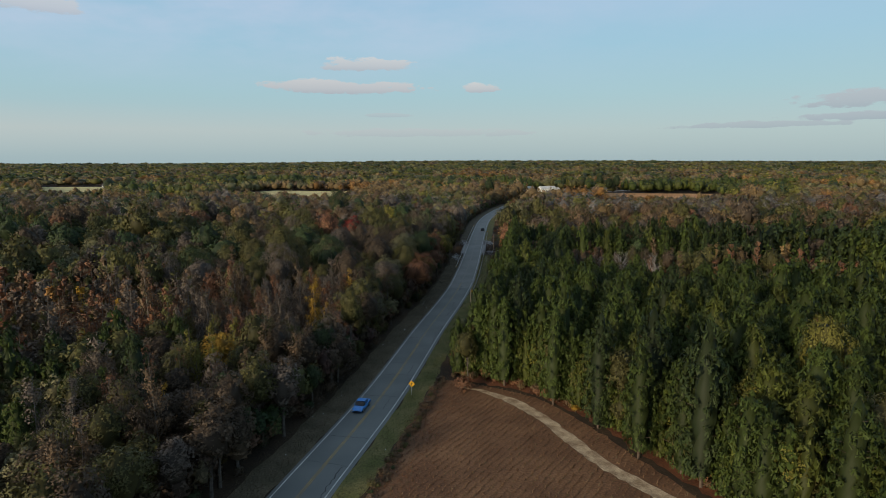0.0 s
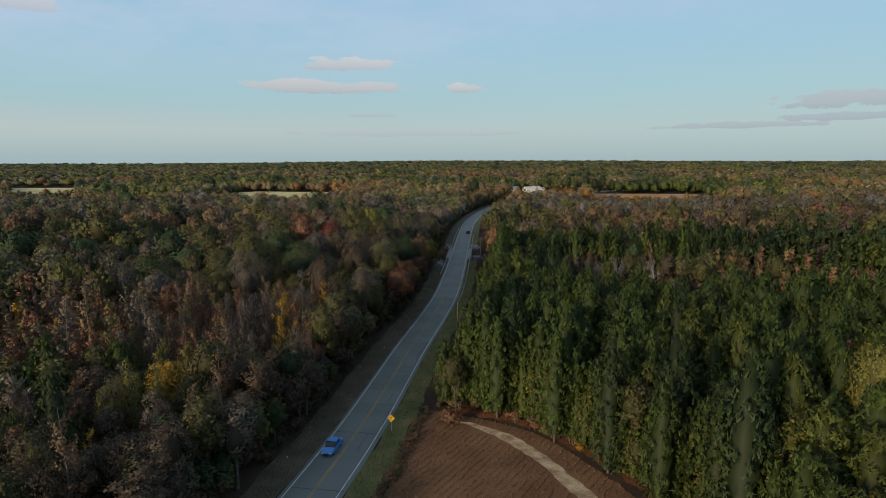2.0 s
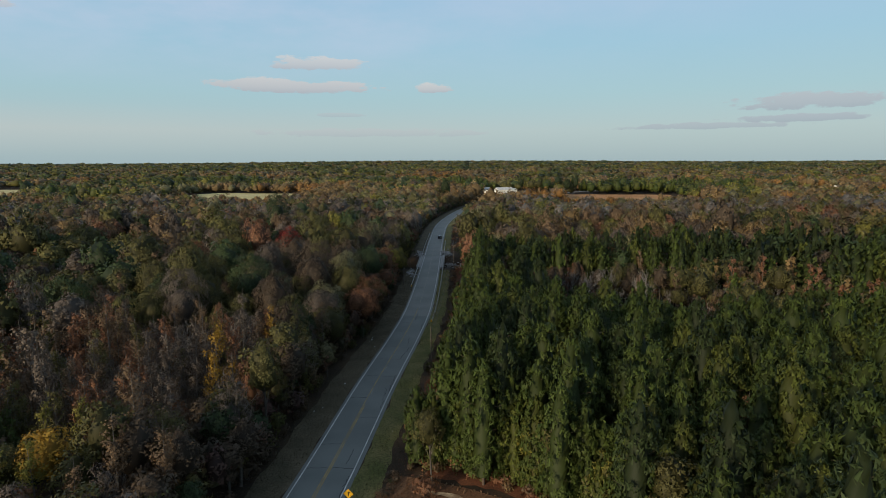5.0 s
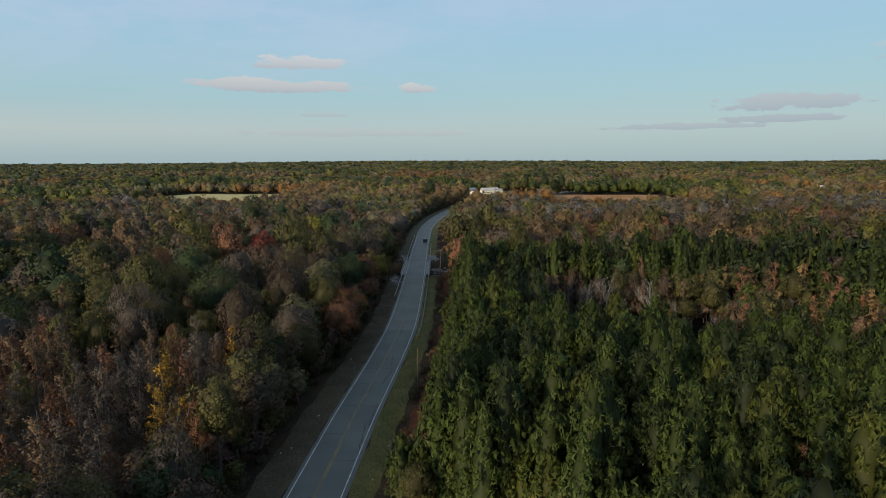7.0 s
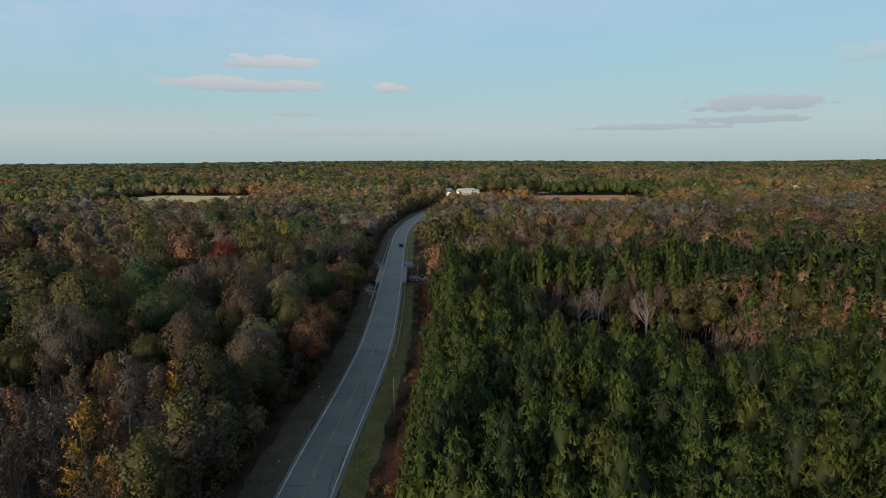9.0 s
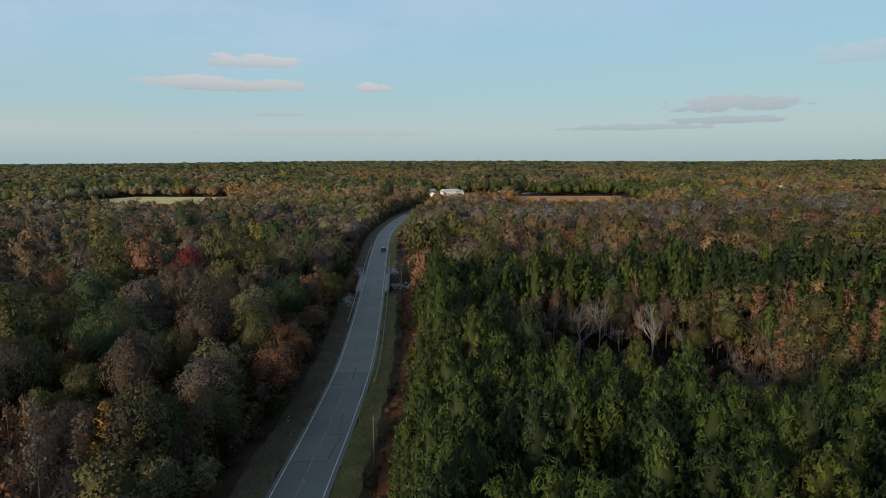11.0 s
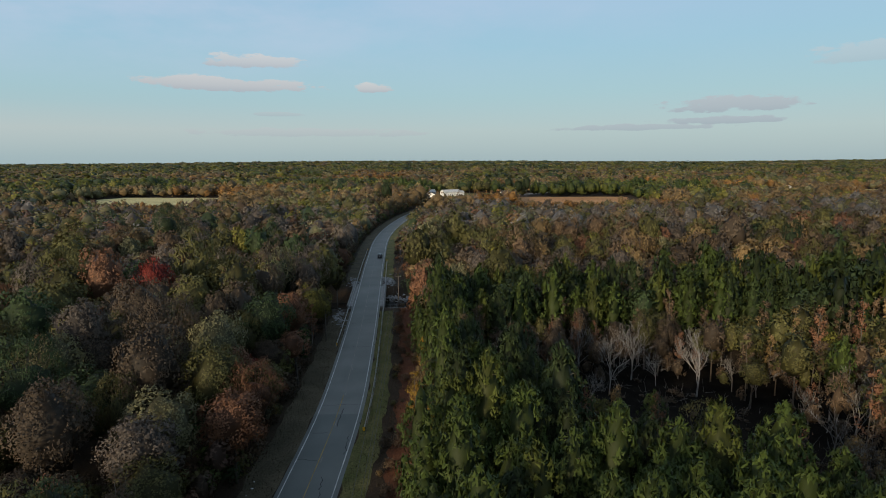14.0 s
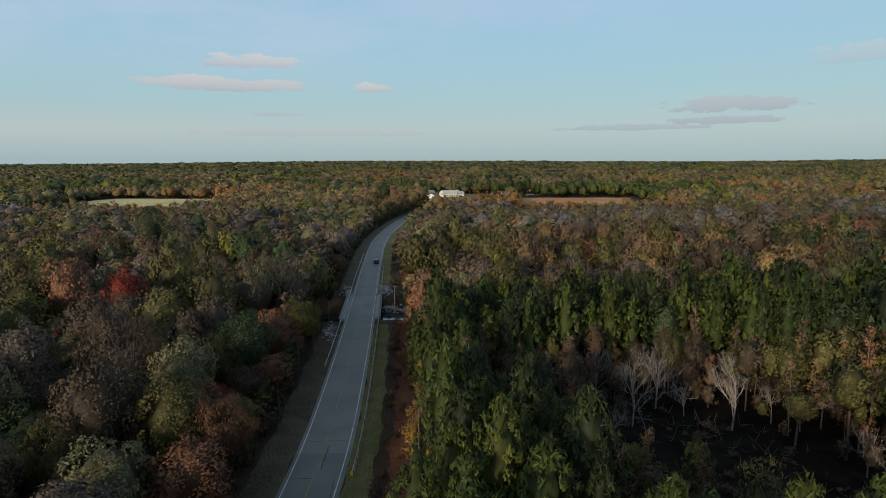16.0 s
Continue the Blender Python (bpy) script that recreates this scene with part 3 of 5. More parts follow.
def crown(C, rs, centre, size, lobes, leaves, ln, wd, level, loose=.45, low=-.45, airy=False):
    """A domed crown: a dense heart and lobes of leaves over it. Gives the lobes' middles."""
    centre, size = np.asarray(centre, float), np.asarray(size, float)
    C.heart(centre - (0, 0, size[2] * (.2 if airy else 0)), size * (.52 if airy else .72), rs, level, .2)
    z = low + (1 - low) * (np.arange(lobes) + .5) / lobes
    a = np.arange(lobes) * 2.39996 + rs.uniform(-.35, .35, lobes)
    rho = np.sqrt(np.clip(1 - z ** 2, .02, 1))
    o = np.stack([np.cos(a) * rho, np.sin(a) * rho, z], 1)
    mids = centre + o * size * rs.uniform(.54, .86, (lobes, 1))
    s = size.mean() * rs.uniform(.22, .42, lobes) * (3.6 / math.sqrt(lobes)) ** .5
    k = max(1, int(leaves * (1.5 if airy else 1)) // lobes)
    oo = np.repeat(o, k, 0)
    d = normed(unit(rs, lobes * k, .15) + oo * .7)
    ss = np.repeat(s, k)[:, None]
    P = np.repeat(mids, k, 0) + d * ss * (rs.uniform(.62, 1.08, (lobes * k, 1)) + .14 * np.abs(rs.normal(size=(lobes * k, 1))))
    C.leaves(P, d, ln * (.95 if airy else 1), wd * (.5 if airy else 1), rs, loose, .6 if airy else 0, mass=normed(d * .75 + oo * .75 + np.array([0, 0, .15])))
    return mids


def broadleaf(seed, fine, h=None, R=None, density=1.0, airy=False):
    rs = np.random.RandomState(seed)
    h = h or rs.uniform(13, 17)
    R = R or rs.uniform(2.1, 3.0)
    T, C = Shape(), Shape()
    zb = h * rs.uniform(.10, .2)
    zc = zb + (h - zb) * rs.uniform(.5, .6)
    top = np.array([rs.uniform(-.5, .5), rs.uniform(-.5, .5), h * .72])
    T.limb((0, 0, -.3), top * .5, .22, .16, 6 if fine == 0 else 3)
    T.limb(top * .5, top, .16, .07, 5 if fine == 0 else 3)
    big = R > 4.5
    lob = ((30, 24, 18) if big else (20, 16, 12))[fine]
    mids = crown(C, rs, (top[0], top[1], zc), (R * rs.uniform(.85, 1.1), R * rs.uniform(.85, 1.1), h - zc - .3), lob,
                 int((1250, 460, 220)[fine] * density), (.34, .54, .82)[fine], (.27, .45, .68)[fine], 2 if big else 1, airy=airy)
    if fine == 0:
        for c in mids:
            b = top * rs.uniform(.35, .95)
            T.limb(b, c, .06, .02, 3)
            T.limb(c, c + normed(c - top * .7) * R * rs.uniform(.25, .42), .02, .006, 3)
    return T, C


def slender(seed, fine):
    """Thin upright swamp tree with a narrow plume of leaves and a bare top."""
    rs = np.random.RandomState(seed)
    h = rs.uniform(12.5, 16.5)
    T, C = Shape(), Shape()
    lean = rs.uniform(-.5, .5, 2)

    def stem(z):
        z = np.asarray(z, float)
        return np.stack([lean[0] * z / h, lean[1] * z / h, z], -1)

    T.limb(stem(-.3), stem(h * .5), .13, .08, 5 if fine == 0 else 3)
    T.limb(stem(h * .5), stem(h * 1.04), .08, .012, 4 if fine == 0 else 3)
    n = (26, 18, 12)[fine]
    z = h * rs.uniform(.22, .92, n)
    a = rs.uniform(0, 6.28, n)
    l = (h - z) * .17 + rs.uniform(.4, .9, n)
    A = stem(z)
    B = A + np.stack([np.cos(a) * l * .75, np.sin(a) * l * .75, l * 1.1], 1)
    for p, q in list(zip(A, B))[:(26, 8, 4)[fine]]:
        T.limb(p, q + (q - p) * .25, .026, .005, 3)
    k = (1050, 480, 210)[fine]
    i = rs.randint(0, n, k)
    f = rs.uniform(.3, 1.05, (k, 1))
    d = unit(rs, k, .2)
    P = A[i] * (1 - f) + B[i] * f + d * rs.uniform(.1, .62, (k, 1))
    ax = normed((P - stem(P[:, 2])) * np.array([1, 1, 0]) + np.array([0, 0, .45]))
    C.leaves(P, d, (.28, .44, .74)[fine], (.19, .32, .54)[fine], rs, .4, .25, mass=normed(ax + d * .45))
    return T, C


def bare(seed, fine):
    """Leafless grey tree with a fan of fine branches."""
    rs = np.random.RandomState(seed)
    h = rs.uniform(11.5, 15)
    T, C = Shape(), Shape()

    def grow(p, d, l, r, lev):
        q = p + d * l
        T.limb(p, q, r, r * .6, 5 if lev == 0 else 3)
        if lev >= (4, 3, 2)[fine]:
            return
        for _ in range(5 if lev == 0 else 3 if fine < 2 else 4):
            e = d * 1.0 + rs.normal(size=3) * (.44 if lev else .48)
            e[2] += .28
            e /= np.linalg.norm(e)
            s = rs.uniform(.35, 1.0)
            grow(p + d * l * s, e, l * rs.uniform(.62, .9), r * .55, lev + 1)

    d0 = np.array([rs.uniform(-.1, .1), rs.uniform(-.1, .1), 1])
    grow(np.array([0, 0, -.3]), d0 / np.linalg.norm(d0), h * .32, .14, 0)
    ends = T.arrays()[0]
    ends = ends[ends[:, 2] > ends[:, 2].max() * .5]
    k = (300, 140, 60)[fine]
    P = ends[rs.randint(0, len(ends), k)]
    C.leaves(P, unit(rs, k), .8, (.04, .07, .13)[fine], rs, .5, .9)     # hair-fine twigs
    return T, C


def shrub(seed, fine):
    rs = np.random.RandomState(seed)
    h = rs.uniform(1.6, 3.4)
    T, C = Shape(), Shape()
    for _ in range(5 if fine == 0 else 2):
        T.limb((0, 0, -.1), unit(rs, 1, 1.4)[0] * h * .8, .03, .008, 3)
    k = (260, 110, 60)[fine]
    d = unit(rs, k, .5)
    P = d * np.array([h * .62, h * .62, h * .55]) * rs.uniform(.3, 1.05, (k, 1)) + np.array([0, 0, h * .42])
    P[:, 2] = np.maximum(P[:, 2], .05)
    C.leaves(P, d, (.36, .55, .75)[fine], (.27, .42, .6)[fine], rs, .5)
    return T, C


def distant(seed, n, size, h=None, R=None, pointed=False, level=1):
    """A far tree: short stem and a lobed, domed or pointed crown."""
    rs = np.random.RandomState(seed)
    h = h or rs.uniform(13, 18)
    R = R or rs.uniform(3.6, 5.0)
    C = Shape()
    zc = h * (.48 if pointed else .5)
    crown(C, rs, (0, 0, zc), (R * rs.uniform(.85, 1.15), R * rs.uniform(.85, 1.15), h - zc), 9 if n > 50 else 6, n, size, size * .85, level, .35, -.7)
    if pointed:
        for V in C.V:
            f = np.clip(1.25 - 1.0 * (V[:, 2] - h * .3) / (h * .7), .12, 1.1)
            V[:, :2] *= f[:, None]
    T = Shape()
    T.limb((0, 0, -.5), (0, 0, h * .6), .2, .1, 3)
    return T, C


# base colours of leaves
PAL = {
    "pine": (0.052, 0.074, 0.014), "pine_yellow": (0.076, 0.090, 0.016), "pine_dark": (0.031, 0.046, 0.013), "dark_green": (0.038, 0.058, 0.022),
    "olive": (0.088, 0.083, 0.027), "pale_olive": (0.160, 0.148, 0.074), "brown": (0.125, 0.084, 0.050), "dark_brown": (0.082, 0.060, 0.040),
    "rust": (0.172, 0.084, 0.046), "grey_brown": (0.120, 0.097, 0.078), "gold": (0.36, 0.215, 0.03), "orange": (0.22, 0.115, 0.035),
    "red": (0.24, 0.04, 0.028), "yellow_green": (0.15, 0.14, 0.028), "grey": (0.22, 0.20, 0.18), "bright_green": (0.05, 0.105, 0.02), "tan": (0.185, 0.125, 0.056),
}
WORDS = {"pine": "deep green", "pine_yellow": "yellowish green", "pine_dark": "dark green", "dark_green": "dark green", "olive": "olive green",
         "pale_olive": "pale greyish olive", "brown": "dull brown", "dark_brown": "dark brown", "rust": "rusty red-brown", "grey_brown": "grey-brown thinning",
         "gold": "golden yellow", "orange": "bright orange", "red": "deep red", "yellow_green": "yellow-green", "grey": "bare grey", "bright_green": "bright green", "tan": "tan"}
MAKER = {"pine": pine, "broadleaf": broadleaf, "slender": slender, "bare": bare, "shrub": shrub}
THING = {"pine": ("pine_tree", "tall plantation pine with {} needles", "pine tree", "pines of the plantation"),
         "broadleaf": ("broadleaf_tree", "rounded hardwood tree with {} autumn leaves", "tree", "hardwoods beside the road"),
         "slender": ("slender_tree", "thin upright hardwood with sparse {} leaves", "tree", "thin swamp hardwoods"),
         "bare": ("bare_tree", "leafless pale grey tree with fine branches", "bare tree", "leafless trees"),
         "shrub": ("shrub", "low roadside shrub with {} leaves", "shrub", "shrubs along the road")}
SHAPES, PROTO = {}, {}


def shape(kind, variant, fine):
    k = (kind, variant, fine)
    if k not in SHAPES:
        extra = {"low": True} if kind == "pine" and variant >= 6 else {"R": 5.2, "density": 3.0, "airy": variant >= 14} if kind == "broadleaf" and variant >= 10 else {"airy": variant >= 4} if kind == "broadleaf" else {}
        T, C = MAKER[kind](1000 + 37 * variant + {"pine": 0, "broadleaf": 1, "slender": 2, "bare": 3, "shrub": 4}[kind] * 501, fine, **extra)
        SHAPES[k] = (T.arrays(), C.arrays())
    return SHAPES[k]


def bark_of(kind):
    return M_PINEBARK if kind == "pine" else M_GREYBARK if kind == "bare" else M_DULLBARK if kind == "slender" else M_BARK


def tree_thing(kind, variant, pal, x, y, scale, turn, tall=1.0):
    m = pose(x, y, float(land(np.array([x]), np.array([y]))[0]), 0, 0, turn) @ Matrix.Diagonal((scale, scale, scale * tall, 1))
    k = (kind, variant, pal)
    if k in PROTO:
        first = PROTO[k].scale
        return copy_thing(PROTO[k], m @ Matrix.Diagonal((1 / first.x, 1 / first.y, 1 / first.z, 1)))
    name, label, cat, group = THING[kind]
    root = new(name)
    root.empty_display_size = 0.5
    (tv, tf, _, _), (cv, cf, cn, ck) = shape(kind, variant, 0)
    trunk = new("trunk", mesh_from("trunk", tv, tf, bark_of(kind)))
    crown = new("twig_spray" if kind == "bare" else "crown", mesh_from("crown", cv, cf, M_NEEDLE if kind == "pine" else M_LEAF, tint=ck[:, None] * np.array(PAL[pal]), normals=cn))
    trunk.parent = crown.parent = root
    tagged(root, label.format(WORDS[pal]), cat, group)
    if kind == "bare":
        tagged(crown, kind="stuff")
    PROTO[k] = root
    root.matrix_basis = m
    return root


class Wood:
    """Many trees joined in one mesh, each with its own tint."""

    def __init__(self):
        self.parts = {"wood": ([], [], [], [], [0]), "leaf": ([], [], [], [], [0])}

    def put(self, which, VF, col, x, y, z, s, turn, tall):
        V, F, Nm, K = VF
        if not len(V):
            return
        A, B, Cc, Nn, n = self.parts[which]
        c, si = math.cos(turn) * s, math.sin(turn) * s
        W = np.empty_like(V, dtype=np.float32)
        W[:, 0] = V[:, 0] * c - V[:, 1] * si + x
        W[:, 1] = V[:, 0] * si + V[:, 1] * c + y
        W[:, 2] = V[:, 2] * s * tall + z
        A.append(W)
        B.append(F + n[0])
        if which == "leaf":
            c, si = math.cos(turn), math.sin(turn)
            Nn.append(np.stack([Nm[:, 0] * c - Nm[:, 1] * si, Nm[:, 0] * si + Nm[:, 1] * c, Nm[:, 2]], 1).astype(np.float32))
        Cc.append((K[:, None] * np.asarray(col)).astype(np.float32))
        n[0] += len(V)

    def finish(self, name, label, cat, leaf=None):
        A, B, Cc, Nn, _ = self.parts["leaf"]
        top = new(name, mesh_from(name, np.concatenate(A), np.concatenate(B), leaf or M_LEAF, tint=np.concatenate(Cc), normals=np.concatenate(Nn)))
        tagged(top, label, cat, kind="stuff")
        A, B, Cc, _, _ = self.parts["wood"]
        if A:
            st = new("stems", mesh_from("stems", np.concatenate(A), np.concatenate(B), foliage("stem_bark", 0, .2), tint=np.concatenate(Cc)))
            st.parent = top
            tagged(st, kind="stuff")
        return top


def inside(x, y, poly):
    c = False
    for (x0, y0), (x1, y1) in zip(poly, poly[1:] + poly[:1]):
        if (y0 > y) != (y1 > y) and x < (x1 - x0) * (y - y0) / (y1 - y0) + x0:
            c = not c
    return c


SWAMP = [(24, 186), (30, 178), (34, 162), (36, 151), (40, 145), (47, 141), (58, 134), (80, 131), (105, 138), (120, 155), (124, 172), (112, 192), (84, 199), (66, 207), (48, 208), (30, 200)]
POOL = [(42, 184), (50, 190), (60, 192), (68, 186), (73, 176), (73, 163), (67, 152), (57, 147), (47, 150), (43, 165)]
PINE_FAR = 229.0


def patch(x, y, s, k=0.0):
    return noise.noise(Vector((x / s, y / s, k)))


def pick(r, *pairs):
    t = r.random() * sum(w for _, w in pairs)
    for v, w in pairs:
        t -= w
        if t <= 0:
            return v
    return pairs[-1][0]


def species(x, y, off, r):
    """What grows at a place: kind, colour, size."""
    j = r.uniform(.85, 1.15)
    if off > 0:
        if inside(x, y, SWAMP):
            if inside(x, y, POOL):
                return None
            if y > 178 and x < 78:
                return pick(r, (("bare", "grey", .75 * j), 3), (("slender", "brown", .85 * j), 3), (("broadleaf", "dark_brown", .7 * j), 3), (("slender", "rust", .8 * j), 1), (("broadleaf", "olive", .8 * j), 1))
            return pick(r, (("slender", "rust", .85 * j), 1.6), (("slender", "tan", .85 * j), 1.8), (("broadleaf", "olive", .85 * j), 3), (("bare", "grey", .85 * j), 2), (("broadleaf", "brown", .8 * j), 1.6), (("slender", "brown", .85 * j), 1.5), (("broadleaf", "yellow_green", .75 * j), .7), (("pine", "pine", .75 * j), 1.6))
        if y < PINE_FAR + 5 * patch(x, 0, 30):
            edge = off < 15.5
            if edge:
                return pick(r, (("pine", "pine", .9 * j), 3), (("broadleaf", "olive", .62 * j), 1.5), (("broadleaf", "tan", .6 * j), 1.6), (("slender", "tan", .75 * j), 1.2), (("slender", "gold", .6 * j), .35))
            v = patch(x, y, 35, 4) + (1.6 if y > 185 else 0)
            if y > 185 and r.random() < .3:
                return pick(r, (("broadleaf", "dark_brown", 1.05 * j), 2), (("broadleaf", "dark_green", 1.05 * j), 1.5), (("slender", "brown", .95 * j), 1), (("bare", "grey", .9 * j), .6))
            yel = .25 + .5 * max(0, patch(x, y, 18, 9)) + (.5 if x > 85 and y > 120 else 0) + (.15 if y < 90 else 0)
            if r.random() < (.05 if y > 100 else .12):
                return pick(r, (("broadleaf", "yellow_green", .85 * j), 2), (("broadleaf", "olive", .85 * j), 2), (("slender", "rust", .9 * j), 1), (("slender", "tan", .9 * j), 1), (("broadleaf", "tan", .7 * j), .6))
            return pick(r, (("pine", "pine", j), 1.4), (("pine", "pine_yellow", j * .97), yel), (("pine", "pine_dark", j), .35 + max(0, v)))
        g = patch(x, y, 45, 2)
        if y < 520:
            return pick(r, (("broadleaf", "grey_brown", .82 * j), 1.2), (("broadleaf", "brown", .85 * j), 1.5 + g), (("bare", "grey", .95 * j), 1.2 + 1.5 * max(0, -g)), (("broadleaf", "rust", .82 * j), .7 + .6 * max(0, g)), (("broadleaf", "dark_brown", .85 * j), 1.4),
                        (("broadleaf", "olive", .9 * j), 2.8), (("broadleaf", "pale_olive", .85 * j), .8), (("broadleaf", "dark_green", .8 * j), .7), (("broadleaf", "tan", .82 * j), 1.6), (("broadleaf", "yellow_green", .8 * j), .5))
    else:
        g = patch(x, y, 40, 6)
        band = 108 + 8 * patch(x, 0, 25, 3) < y < 150 + 10 * patch(x, 0, 30, 1) and off < -18
        if band:
            return pick(r, (("slender", "rust", j), 3.2), (("slender", "brown", j), 3), (("slender", "grey_brown", j), 3), (("bare", "grey", .95 * j), 1.6), (("slender", "orange", .9 * j), .25), (("slender", "olive", .95 * j), .7), (("slender", "gold", .9 * j), .12))
        if y < 115:
            if off > -22:
                return pick(r, (("broadleaf", "dark_brown", .85 * j), 2.5), (("broadleaf", "olive", .85 * j), 2.2), (("broadleaf", "grey_brown", .85 * j), 1.2), (("broadleaf", "dark_green", .8 * j), .8), (("slender", "brown", j), .8))
            return pick(r, (("pine", "pine_dark", .8 * j), .5), (("pine", "pine", .8 * j), .9), (("broadleaf", "olive", .85 * j), 3), (("broadleaf", "pale_olive", .8 * j), 1.1), (("broadleaf", "dark_brown", .85 * j), 1.5),
                        (("slender", "yellow_green", .9 * j), .7), (("slender", "grey_brown", j), 1.1), (("slender", "gold", .85 * j), .25), (("bare", "grey", .9 * j), .6), (("slender", "rust", .9 * j), .5))
        if y < 260:
            return pick(r, (("broadleaf", "olive", .95 * j), 3.2 + g), (("broadleaf", "grey_brown", .85 * j), 1.2), (("broadleaf", "dark_brown", .95 * j), 2.2), (("bare", "grey", j), 1.1 + 1.4 * max(0, -g)), (("broadleaf", "pale_olive", .85 * j), 1),
                        (("slender", "rust", .9 * j), 1.0), (("broadleaf", "rust", .8 * j), .5), (("broadleaf", "dark_green", j), 1.2 + max(0, g)), (("slender", "brown", j), .9), (("broadleaf", "red", .7 * j), .05))
        if y < 520:
            return pick(r, (("broadleaf", "olive", .9 * j), 2 + g), (("broadleaf", "brown", .88 * j), 2), (("broadleaf", "grey_brown", .9 * j), 1.5), (("bare", "grey", .9 * j), .8), (("broadleaf", "dark_green", .9 * j), 1.2), (("broadleaf", "rust", .8 * j), .7),
                        (("broadleaf", "pale_olive", .85 * j), 1.0), (("broadleaf", "tan", .85 * j), 1.5), (("broadleaf", "yellow_green", .85 * j), .7))
    g = 1.3 * patch(x, y, 210, 8) + 1.1 * patch(x, y, 42, 7) + r.uniform(-.22, .22) - (.14 if x > 0 else .08)
    if y > 1500:
        g = .6 * g + .25
    for limit, found in ((-.75, ("broadleaf", "orange", .9)), (-.34, ("broadleaf", "tan", 1.0)), (-.2, ("broadleaf", "brown", .95)), (-.02, ("broadleaf", "pale_olive", .95)), (.16, ("broadleaf", "yellow_green", 1.0)),
                         (.34, ("broadleaf", "olive", 1.0)), (.44, ("broadleaf", "dark_green", 1.1)), (.75, ("pine", "pine_yellow", 1.0))):
        if g < limit:
            return found[0], found[1], found[2] * j
    return "pine", "pine", 1.05 * j


LOWGROWTH = [[(-96, 500), (-80, 650), (-264, 760), (-228, 560)], [(120, 480), (150, 610), (290, 580), (270, 470)], [(70, 590), (100, 690), (170, 690), (150, 560)], [(520, 580), (540, 665), (640, 640), (600, 560)], [(-350, 520), (-300, 520), (-425, 760), (-525, 760)]]


def spots(x0, x1, y0, y1, d, r):
    """Scattered places at about d metres from each other (a jittered grid)."""
    ny = max(1, int((y1 - y0) / (d * .87)))
    for j in range(ny):
        y = y0 + (j + .5) * (y1 - y0) / ny
        n = max(1, int((x1 - x0) / d))
        for i in range(n):
            yield x0 + (i + .5 * (j % 2) + r.uniform(.05, .75)) * d, y + r.uniform(-.33, .33) * d


def bounds(y):
    return -0.80 * y - 14, max(0.80 * y, 8 + 1.12 * (y - 104)) + 14


def free(x, y, off, gap_r=13.6, gap_l=9.5):
    if -gap_l < off < (gap_r if y > 112 else 11.5):
        return False
    if abs((x - 14.3) * 0.104 + (y - CREEK_Y) * 0.995) < (6.5 if abs(x - 14) < 40 else 3):
        return False
    return not any(inside(x, y, p) for p in OPEN)


